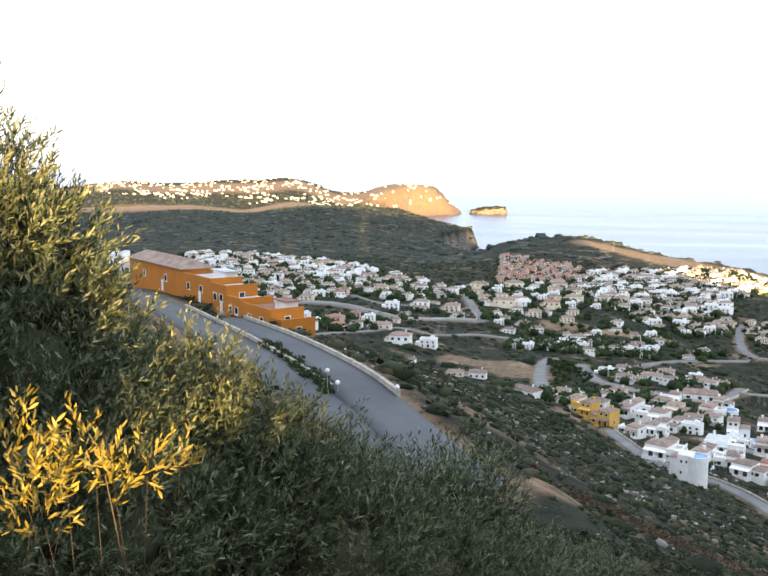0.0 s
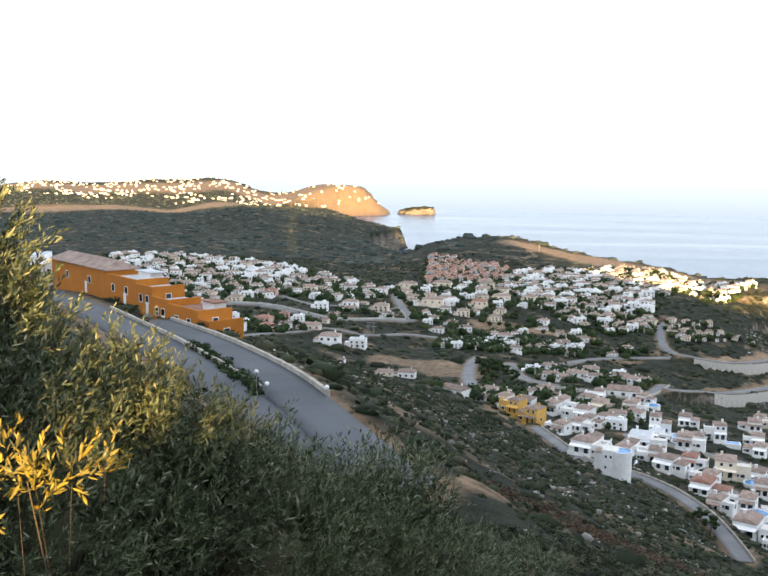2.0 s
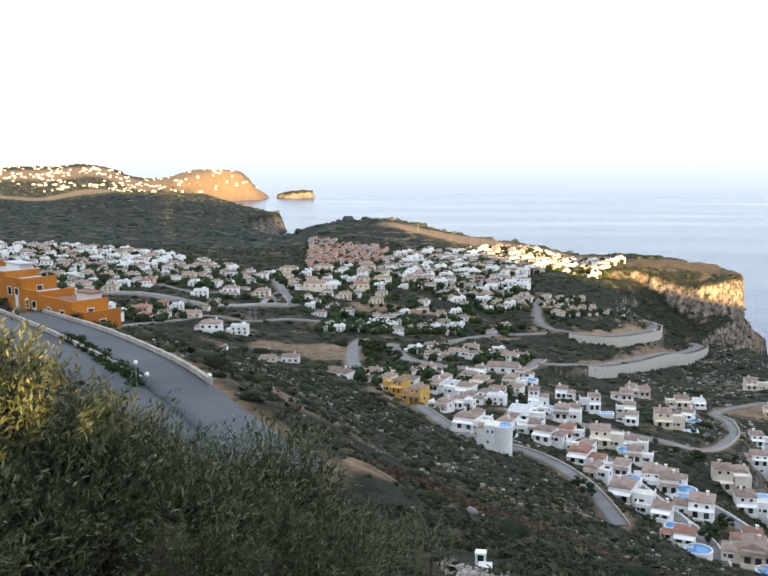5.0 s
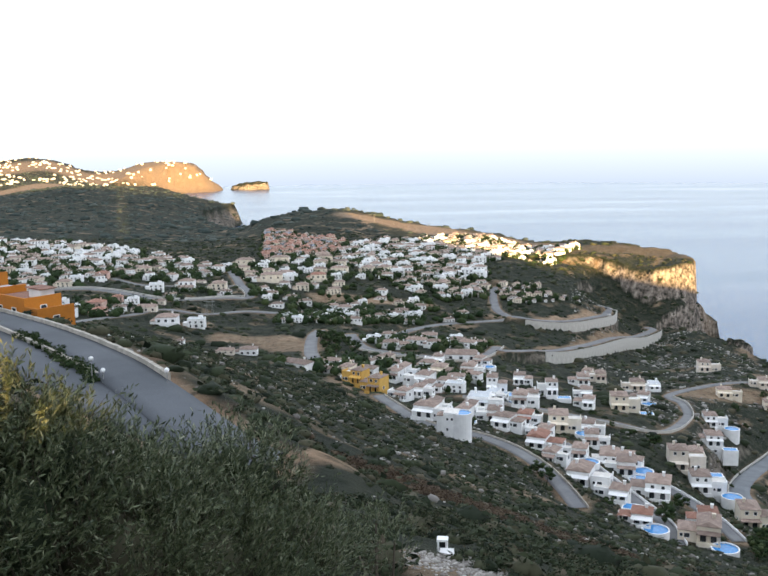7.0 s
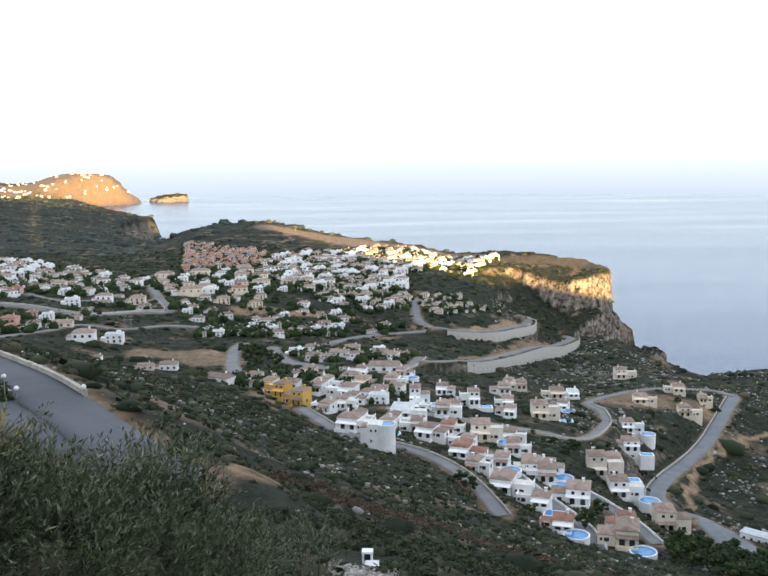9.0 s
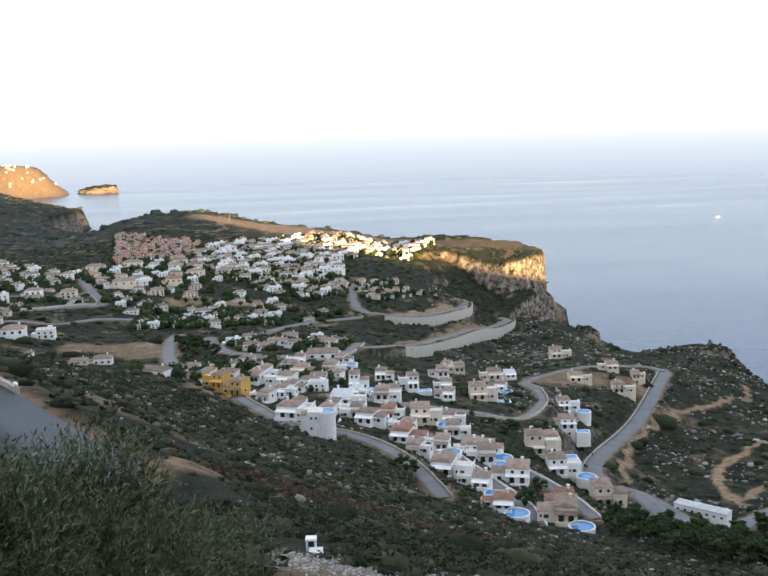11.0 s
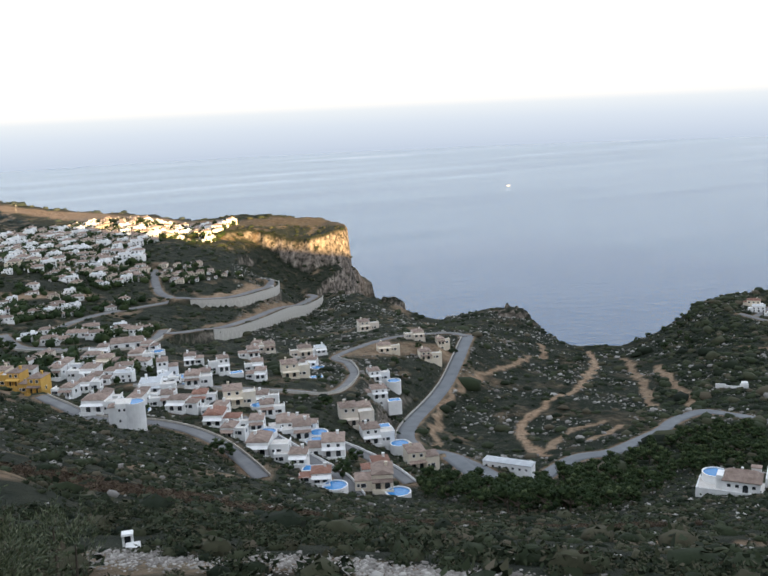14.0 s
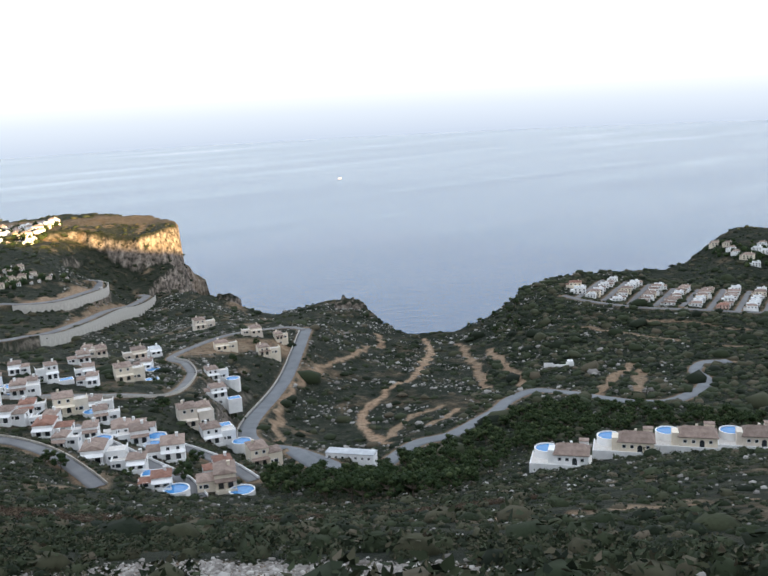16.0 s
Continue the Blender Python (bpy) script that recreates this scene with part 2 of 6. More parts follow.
def land_height(x, y):
    """Height of the land over the sea at plan points (arrays)."""
    x, y = np.asarray(x, float), np.asarray(y, float)
    px, py, c = SPLINE
    wx, wy = warp(x, y)
    z = c[-3] + c[-2] * wx + c[-1] * wy
    for i in range(len(px)):
        r2 = (wx - px[i]) ** 2 + (wy - py[i]) ** 2
        z = z + c[i] * 0.5 * r2 * np.log(r2 + 1e-6)
    r = np.hypot(x, y)
    z = np.clip(z, 3, 420)
    # the mountain behind
    w, along = x * math.cos(st) + y * math.sin(st), y * math.cos(st) - x * math.sin(st)
    crest = np.interp(w, [c[0] for c in CREST], [c[1] for c in CREST])
    behind = smooth(-40, -500, along)
    z = z * (1 - behind) + crest * behind
    z = z + wave_noise(x, y, 55, 3) * 1.6 * smooth(120, 500, r) * (1 - behind) + wave_noise(x, y, 14, 4) * 0.35 * smooth(15, 120, r) * (1 - behind)
    far = smooth(1400, 2600, r)
    z = z + wave_noise(x, y, 260, 5) * 3.5 * far * (1 - behind)
    # the rock band
    d, along = segments_distance(x + 4 * wave_noise(x, y, 38, 11), y + 4 * wave_noise(x, y, 26, 12), SCARP)
    i = np.clip(along.astype(int), 0, len(SCARP) - 2)
    p = np.array(SCARP, float)
    q = p[i + 1] - p[i]
    side = q[..., 0] * (y - p[i, 1]) - q[..., 1] * (x - p[i, 0])
    end = smooth(0.0, 0.6, along) * smooth(0.0, 0.15, len(SCARP) - 1 - along + 0.15)
    z = z - np.interp(along, np.arange(len(SCARP)), SCARP_DROP) * end * np.where(side < 0, smooth(0, 9, d) * (1 - smooth(50, 190, d)), 0)
    # cliffs at the sea
    d, _ = segments_distance(x + 6 * wave_noise(x, y, 60, 6), y + 6 * wave_noise(x, y, 45, 7), COAST, True)
    land = inside(x, y, COAST)
    d = np.where(land, d, -d)
    rough = 1 + 0.12 * wave_noise(x, y, 30, 8)
    edge = 0.50 * smooth(-2, 4, d) + 0.13 * smooth(4, 15, d * rough) + 0.37 * smooth(14, 19, d * rough)
    # the headland stands on a lower shoulder; the far cape slopes down to its shore
    shoulder = 0.38 * smooth(-2, 4, d) + 0.20 * smooth(4, 38, d * rough) + 0.42 * smooth(39, 45, d * rough)
    slope = 0.22 * smooth(-2, 14, d) + 0.78 * smooth(10, 150, d * rough)
    k = 1 - smooth(100, 170, np.hypot(x - 365, y - 1065))
    edge = edge * (1 - k) + shoulder * k
    k = smooth(3300, 3900, r)
    edge = edge * (1 - k) + slope * k
    return np.where(d > 190, z, -6 + (z + 6) * edge)


ROADS, BARE = {}, {}
ROADS['upper_road'] = ([(-102.9, 171.5, 238.3), (-88.9, 158.8, 240.3), (-53.1, 114.3, 242.6), (-37.0, 94.0, 243.1), (-26.6, 80.7, 243.0), (-19.8, 73.4, 243.0), (-14.0, 67.6, 242.8), (-8.9, 61.4, 242.9)], 5.8)
ROADS['branch_road'] = ([(-58.0, 134.0, 240.2), (-41.0, 111.6, 241.9), (-27.2, 91.0, 243.2), (-20.1, 79.5, 243.3), (-15.8, 72.3, 243.2), (-12.2, 65.9, 243.3), (-8.6, 59.4, 243.3)], 5.0)
ROADS['villa_street'] = ([(0.5, 358), (7, 338), (15, 313), (26, 303), (36, 297), (44, 288), (50, 273), (52.5, 256), (54, 238)], 4.6)
ROADS['pool_street'] = ([(66, 317), (71, 294), (77, 272), (81, 254), (80, 234)], 4)
ROADS['lower_street'] = ([(80, 305), (90, 303), (100, 292), (105, 277), (106, 258)], 4)
ROADS['ring_street'] = ([(36, 380), (52, 378), (68, 374), (93, 365), (117, 368), (145, 420), (157, 462), (159, 490), (197, 526), (228, 546), (262, 559), (274, 552)], 4.5)
ROADS['cove_road'] = ([(276, 555), (221, 471), (172, 405), (144, 353), (141, 333), (150, 320), (148, 280)], 7.8)
ROADS['valley_road'] = ([(146, 312), (145, 279), (162, 280), (204, 314), (230, 321), (268, 344), (302, 371), (328, 382), (332, 363), (327, 328), (326, 304), (337, 293), (370, 303), (400, 324), (418, 346), (448, 363), (466, 360)], 7)
ROADS['town_road_a'] = ([(-135, 857), (-111, 758), (-93, 683), (-114, 673), (-147, 629), (-210, 664), (-249, 641)], 7)
ROADS['town_road_b'] = ([(-167, 499), (-146, 548), (-138, 589), (-114, 599), (-92, 627), (-66, 630)], 6)
ROADS['ravine_road'] = ([(-35, 581), (-38, 556), (-34, 474), (-28, 425)], 7)
ROADS['slope_road'] = ([(-16, 564), (-7, 509), (4, 493), (22, 480), (48, 489), (77, 577)], 7)
ROADS['loop_road'] = ([(15, 612), (48, 675), (84, 706), (105, 723), (99, 750), (102, 797), (107, 830)], 7)
ROADS['wall_road'] = ([(105, 709), (125, 711), (155, 729), (194, 789), (212, 836), (202, 834)], 7)
ROADS['low_wall_road'] = ([(75, 549), (95, 570), (144, 643), (212, 770), (255, 842), (260, 874)], 7)
ROADS['upper_street'] = ([(-214, 756), (-180, 719), (-138, 724), (-111, 757)], 5)
ROADS['hill_street'] = ([(526, 573), (529, 547), (548, 512), (590, 475), (619, 445), (660, 405)], 5)
ROW_STEP, ROW_WAY = (12.5, -16.5), (0.86, 0.51)
for k, tag in zip(range(-2, 6), "abcdefgh"):
    bx, by = 556 + ROW_STEP[0] * k, 528 + ROW_STEP[1] * k
    ROADS['row_lane_' + tag] = ([(bx, by), (bx + 30 * ROW_WAY[0], by + 30 * ROW_WAY[1]), (bx + 82 * ROW_WAY[0], by + 82 * ROW_WAY[1])], 4.5)
BARE['track_a'] = ([(157, 341), (164, 369), (192, 421), (223, 462), (290, 519), (351, 581), (378, 631)], 4, 0.9)
BARE['track_b'] = ([(204, 337), (207, 362), (230, 405), (261, 430), (304, 464), (378, 556), (414, 616)], 5, 1.0)
BARE['track_c'] = ([(422, 582), (365, 482), (323, 419)], 6, 0.75)
BARE['track_d'] = ([(409, 525), (372, 457), (344, 408)], 6, 0.8)
BARE['track_e'] = ([(209, 346), (237, 372), (260, 379)], 5, 0.8)
BARE['track_f'] = ([(235, 349), (265, 366)], 4, 0.9)
BARE['track_g'] = ([(334, 337), (378, 370), (412, 390)], 6, 0.8)
BARE['track_h'] = ([(343, 319), (404, 374)], 6, 0.7)
BARE['terrace_a'] = ([(464, 501), (486, 454), (508, 381)], 5, 0.7)
BARE['terrace_b'] = ([(513, 504), (543, 468), (556, 417)], 5, 0.6)
BARE['mound'] = ([(-33, 726), (-6, 737), (34, 746)], 38, 0.75)
BARE['quarry'] = ([(-84, 532), (-62, 536), (-40, 490)], 30, 0.6)
BARE['work_a'] = ([(115, 715), (159, 747), (196, 805)], 10, 0.9)
BARE['work_b'] = ([(82, 584), (151, 672), (229, 816)], 16, 0.7)
BARE['work_c'] = ([(171, 496), (209, 514), (233, 512)], 22, 0.6)
BARE['hill_path'] = ([(-43, 1245), (-5, 1328), (-16, 1378), (17, 1361)], 5, 0.7)
BARE['foot_path'] = ([(-6, 78), (-4, 73), (-2, 65)], 3.2, 0.85)
BARE['foot_path_b'] = ([(5, 120), (15, 130), (29, 156)], 4, 0.5)
LAYBY = [(1.5, 30.5), (4, 29), (7.5, 26.5), (10, 22.5), (11.8, 19.2), (13, 15.5), (14.5, 12)]
BARE['layby'] = (LAYBY, 3.4, 0.5)
BARE['slope_track'] = ([(62, 86), (82, 82), (91, 79), (100, 74)], 2.5, 0.8)
# dry tops: their ochre also carries the low sun's gold, as colour
BARE['dry_sunlit_crest'] = ([(-20, 1440), (60, 1400), (120, 1290), (200, 1170)], 80, 0.8)
BARE['dry_sunlit_headland'] = ([(-2400, 4000), (-1800, 4250), (-1200, 4400), (-850, 4520)], 420, 0.7)
BARE['dry_sunlit_plain'] = ([(-1900, 3200), (-1500, 3350), (-1000, 3700)], 240, 0.75)
BARE['headland_top'] = ([(230, 1090), (300, 1110), (370, 1080)], 60, 0.28)



# roads that run on banked-up terraces
RAISED = {'wall_road': 5.0, 'low_wall_road': 6.5, 'ring_street': 1.0, 'town_road_a': 1.5, 'town_road_b': 1.0}


def road_heights():
    """Roads lie on benches: their own smoothed heights."""
    out = {}
    for name, (line, width) in ROADS.items():
        p = np.array(line, float)
        k = np.arange(len(p))
        n = max(24, int(sum(np.hypot(*(p[1:] - p[:-1]).T)) / 4))
        s = np.linspace(0, len(p) - 1, n)
        # gentle curve through the plan points
        def bend(v):
            m = np.gradient(v)
            i = np.clip(s.astype(int), 0, len(v) - 2)
            u = s - i
            return ((2 * u**3 - 3 * u**2 + 1) * v[i] + (u**3 - 2 * u**2 + u) * m[i] + (3 * u**2 - 2 * u**3) * v[i + 1] + (u**3 - u**2) * m[i + 1])
        x, y = bend(p[:, 0]), bend(p[:, 1])
        z = land_height(x, y) if p.shape[1] < 3 else bend(p[:, 2])
        if p.shape[1] < 3:
            for _ in range(12):
                z = np.convolve(np.pad(z, 2, "edge"), [0.1, 0.2, 0.4, 0.2, 0.1], "valid")
        out[name] = (x, y, z + RAISED.get(name, 0.0), width)
    return out


LANES = road_heights()


def graded_height(x, y):
    """The land with road benches cut into it, and the share of bare earth."""
    z = land_height(x, y)
    bare = np.zeros(np.shape(x))
    gap, level, steep = np.full(np.shape(x), 1e9), np.zeros(np.shape(x)), np.zeros(np.shape(x), bool)
    for name, (lx, ly, lz, width) in LANES.items():
        lo, hi = (lx.min() - 30, ly.min() - 30), (lx.max() + 30, ly.max() + 30)
        near = (x > lo[0]) & (x < hi[0]) & (y > lo[1]) & (y < hi[1])
        if not near.any():
            continue
        d, along = segments_distance(x[near], y[near], list(zip(lx, ly)))
        h = np.interp(along, np.arange(len(lz)), lz) - 0.25
        d = d - width * 0.5
        closer = d < gap[near]
        level[near] = np.where(closer, h, level[near])
        steep[near] = np.where(closer, name in ('wall_road', 'low_wall_road'), steep[near])
        gap[near] = np.minimum(gap[near], d)
    k = np.where(steep, 1 - smooth(2.8, 4.4, gap), 1 - smooth(0.8, 9, gap))
    z = z * (1 - k) + level * k
    bare = np.maximum(bare, 0.75 * (1 - smooth(0, 2.5, gap)))
    wx, wy = wave_noise(x, y, 20, 21), wave_noise(x, y, 17, 22)
    for line, width, depth in BARE.values():
        d, _ = segments_distance(x + 2 * wx, y + 2 * wy, line)
        bare = np.maximum(bare, depth * (1 - smooth(width * 0.35, width * 0.65, d)))
    return z, bare


def sheet(name, xs, ys, zs, mat, wrap=False):
    """A grid mesh from arrays of shape (rows, columns)."""
    rows, cols = xs.shape
    me = bpy.data.meshes.new(name)
    co = np.stack([xs, ys, zs], -1).reshape(-1, 3)
    i = np.arange((rows - 1) * (cols - 1))
    a = (i // (cols - 1)) * cols + i % (cols - 1)
    quads = np.stack([a, a + 1, a + cols + 1, a + cols], -1)
    me.vertices.add(len(co))
    me.vertices.foreach_set("co", co.ravel())
    me.loops.add(quads.size)
    me.loops.foreach_set("vertex_index", quads.ravel().astype(np.int32))
    me.polygons.add(len(quads))
    me.polygons.foreach_set("loop_start", np.arange(0, quads.size, 4, dtype=np.int32))
    me.polygons.foreach_set("use_smooth", np.ones(len(quads), bool))
    me.update(calc_edges=True)
    me.materials.append(mat)
    return new(name, me)


GRID = {}


def build_ground():
    # azimuths (to the right of +y), fine towards the open valley, and rings that grow with distance
    az = np.concatenate([np.linspace(-180, -42, 46)[:-1], np.linspace(-42, 62, 620)[:-1], np.linspace(62, 157, 32)[:-1], np.linspace(157, 172, 61)[:-1], np.linspace(172, 180, 4)])
    rad = np.concatenate([[0.0], np.geomspace(0.8, 300, 240)[:-1], np.arange(300, 1260, 3.2), np.geomspace(1260, 4990, 110)])
    a, r = np.meshgrid(np.radians(az), rad)
    x, y = r * np.sin(a), r * np.cos(a)
    z, bare = graded_height(x, y)
    GRID.update(az=az, rad=rad, z=z)
    ob = sheet("ground", x, y, z, M_GROUND)
    at = ob.data.attributes.new("bare", "FLOAT", "POINT")
    at.data.foreach_set("value", bare.ravel().astype(np.float32))
    # darker ground, by bearing and distance
    at = ob.data.attributes.new("cover", "FLOAT", "POINT")
    at.data.foreach_set("value", (0.8 * smooth(22, 34, np.degrees(a)) * smooth(120, 240, r)).ravel().astype(np.float32))
    return tagged(ob, "dry scrub hillside falling to cliffs at the sea", "hillside", kind="structure")


build_ground()


def build_sea():
    az = np.radians(np.linspace(-180, 180, 181))
    rad = np.concatenate([[0.0], np.linspace(300, 4985, 30)])
    a, r = np.meshgrid(az, rad)
    return tagged(sheet("water", r * np.sin(a), r * np.cos(a), 0 * r, M_SEA), "calm pale blue sea under evening haze", "sea", kind="structure")


build_sea()


# ---- building materials ----
def plaster(name, base, spread=0.06):
    lo = tuple(c * 0.82 for c in base)
    return worn(name, lo, base, scale=0.35, rough=0.92, fine=6.0, bump=0.15, dist=0.02, per_object=spread)


M_WHITE = plaster("white_render", (0.88, 0.875, 0.87))
M_CREAM = plaster("cream_render", (0.80, 0.71, 0.58))
M_BEIGE = plaster("beige_render", (0.72, 0.64, 0.55))
M_PINK = plaster("pink_render", (0.66, 0.45, 0.38))
M_OCHRE = plaster("ochre_render", (0.66, 0.40, 0.10))
M_ORANGE = plaster("orange_render", (0.52, 0.18, 0.018))
M_BLUE = plaster("pale_blue_render", (0.42, 0.50, 0.60))
M_STONE = worn("pale_stone", (0.30, 0.27, 0.23), (0.52, 0.48, 0.42), 0.8, 0.9, 9, 0.6, 0.05, 0.15)
M_CONCRETE = worn("concrete", (0.36, 0.34, 0.31), (0.56, 0.54, 0.50), 0.15, 0.9, 2.5, 0.3, 0.05)
M_PAVING = worn("terrace_paving", (0.56, 0.52, 0.48), (0.74, 0.71, 0.67), 0.5, 0.85, 8)
M_ASPHALT = worn("asphalt", (0.044, 0.050, 0.060), (0.082, 0.089, 0.103), 0.10, 0.85, 7, 0.2, 0.02)
M_STREET = worn("street_concrete", (0.11, 0.11, 0.118), (0.19, 0.19, 0.19), 0.12, 0.85, 5, 0.2, 0.02)
M_WORNROAD = worn("worn_asphalt", (0.11, 0.12, 0.132), (0.175, 0.186, 0.20), 0.10, 0.85, 6, 0.2, 0.02)
M_SHUTTER = worn("brown_wood", (0.05, 0.03, 0.02), (0.10, 0.06, 0.04), 1, 0.7)
M_METAL = worn("painted_metal", (0.20, 0.20, 0.20), (0.30, 0.30, 0.30), 1, 0.5)


def tile_material(name, lo, hi):
    """Barrel tiles: ribs down the slope and patchy weathering."""
    m, n, l, b = material(name, 0.9)
    c = ramp_node(n, l, noise_node(n, l, 0.6), (0.3, lo), (0.7, hi))
    co, w = n.new("ShaderNodeTexCoord"), n.new("ShaderNodeTexWave")
    w.inputs["Scale"].default_value = 1.2
    l.new(co.outputs["Object"], w.inputs["Vector"])
    c = mix_node(n, l, "MULTIPLY", 0.35, c, w.outputs["Color"])
    o, v, h = n.new("ShaderNodeObjectInfo"), n.new("ShaderNodeMapRange"), n.new("ShaderNodeHueSaturation")
    v.inputs["To Min"].default_value, v.inputs["To Max"].default_value = 0.75, 1.2
    l.new(o.outputs["Random"], v.inputs["Value"])
    l.new(v.outputs[0], h.inputs["Value"])
    l.new(c, h.inputs["Color"])
    l.new(h.outputs[0], b.inputs["Base Color"])
    bump_node(n, l, b, w.outputs["Color"], 0.6, 0.08)
    return m


M_TILE = tile_material("weathered_roof_tile", (0.23, 0.162, 0.130), (0.41, 0.310, 0.260))
M_REDTILE = tile_material("red_roof_tile", (0.25, 0.12, 0.085), (0.42, 0.22, 0.16))
M_FLATROOF = worn("flat_roof_gravel", (0.40, 0.42, 0.45), (0.58, 0.60, 0.62), 0.4, 0.9, 6)


def glass_material():
    m, n, l, b = material("dark_window_glass", 0.08)
    b.inputs["Base Color"].default_value = (0.03, 0.035, 0.04, 1)
    return m


def pool_material():
    m, n, l, b = material("pool_water", 0.06)
    c = ramp_node(n, l, noise_node(n, l, 1.2), (0.3, (0.02, 0.16, 0.42)), (0.7, (0.05, 0.26, 0.55)))
    l.new(c, b.inputs["Base Color"])
    bump_node(n, l, b, noise_node(n, l, 3.0), 0.2, 0.03)
    return m


M_GLASS, M_POOL = glass_material(), pool_material()

# ---- mesh helpers ----


def part(name, bm, mat, parent=None, label=""):
    """Link a bmesh as one mesh object, under a thing or a part."""
    me = bpy.data.meshes.new(name)
    bm.to_mesh(me)
    bm.free()
    me.materials.append(mat)
    ob = new(name, me)
    ob.parent = parent
    return tagged(ob, label)


def thing(name, label, category, group=""):
    return tagged(new(name), label, category, group)


def box(bm, x0, x1, y0, y1, z0, z1, taper=0.0):
    t = taper
    v = [bm.verts.new(p) for p in ((x0, y0, z0), (x1, y0, z0), (x1, y1, z0), (x0, y1, z0), (x0 + t, y0 + t, z1), (x1 - t, y0 + t, z1), (x1 - t, y1 - t, z1), (x0 + t, y1 - t, z1))]
    for f in ((3, 2, 1, 0), (4, 5, 6, 7), (0, 1, 5, 4), (1, 2, 6, 5), (2, 3, 7, 6), (3, 0, 4, 7)):
        bm.faces.new([v[i] for i in f])
    return v


def tube(bm, cx, cy, r, z0, z1, n=20, r1=None, cap=True, share=1.0, turn=0.0):
    """A round wall or post."""
    r1 = r if r1 is None else r1
    a = [turn + share * 2 * math.pi * i / n for i in range(n)]
    lo = [bm.verts.new((cx + r * math.cos(t), cy + r * math.sin(t), z0)) for t in a]
    hi = [bm.verts.new((cx + r1 * math.cos(t), cy + r1 * math.sin(t), z1)) for t in a]
    for i in range(n):
        j = (i + 1) % n
        bm.faces.new((lo[i], lo[j], hi[j], hi[i]))
    if cap:
        bm.faces.new(hi)
        bm.faces.new(lo[::-1])


def hip_roof(bm, x0, x1, y0, y1, z, rise, eave=0.4, ridge=0.3, thick=0.16):
    """A tiled hip roof with eaves; ridge 0 gives a pyramid, 1 gives gables."""
    x0, x1, y0, y1 = x0 - eave, x1 + eave, y0 - eave, y1 + eave
    w, d = x1 - x0, y1 - y0
    if w >= d:
        run = (1 - ridge) * min(d / 2, w / 2 - 0.05)
        a, b = (x0 + run, (y0 + y1) / 2), (x1 - run, (y0 + y1) / 2)
    else:
        run = (1 - ridge) * min(w / 2, d / 2 - 0.05)
        a, b = ((x0 + x1) / 2, y0 + run), ((x0 + x1) / 2, y1 - run)
    base = [bm.verts.new((p, q, z)) for p, q in ((x0, y0), (x1, y0), (x1, y1), (x0, y1))]
    lip = [bm.verts.new((p, q, z + thick)) for p, q in ((x0, y0), (x1, y0), (x1, y1), (x0, y1))]
    ra, rb = bm.verts.new((*a, z + thick + rise)), bm.verts.new((*b, z + thick + rise))
    bm.faces.new(base[::-1])
    for i in range(4):
        bm.faces.new((base[i], base[(i + 1) % 4], lip[(i + 1) % 4], lip[i]))
    if w >= d:
        bm.faces.new((lip[0], lip[1], rb, ra)), bm.faces.new((lip[2], lip[3], ra, rb))
        bm.faces.new((lip[1], lip[2], rb)), bm.faces.new((lip[3], lip[0], ra))
    else:
        bm.faces.new((lip[1], lip[2], rb, ra)), bm.faces.new((lip[3], lip[0], ra, rb))
        bm.faces.new((lip[0], lip[1], ra)), bm.faces.new((lip[2], lip[3], rb))


def window(parent, x, y, z, w=1.2, h=1.3, face="-y", arched=False):
    """A framed pane set in a wall that faces -y, -x or +x."""
    def at(bm, u0, u1, p0, p1, z0, z1):
        if face == "-y":
            box(bm, x + u0, x + u1, y - p1, y - p0, z + z0, z + z1)
        elif face == "+x":
            box(bm, x + p0, x + p1, y + u0, y + u1, z + z0, z + z1)
        else:
            box(bm, x - p1, x - p0, y + u0, y + u1, z + z0, z + z1)
    bm = bmesh.new()
    f = 0.09
    at(bm, -w / 2, w / 2, -0.05, 0.07, -f, 0), at(bm, -w / 2, w / 2, -0.05, 0.07, h, h + f)
    at(bm, -w / 2 - f, -w / 2, -0.05, 0.07, -f, h + f), at(bm, w / 2, w / 2 + f, -0.05, 0.07, -f, h + f)
    ob = part("window", bm, M_WHITE, parent)
    bm = bmesh.new()
    at(bm, -w / 2, w / 2, -0.04, 0.025, 0, h)
    part("pane", bm, M_GLASS, ob)
    return ob


def simple_window(parent, x, y, z, w, h):
    bm = bmesh.new()
    box(bm, x - w / 2, x + w / 2, y - 0.05, y + 0.1, z, z + h)
    part("window", bm, M_GLASS, parent)


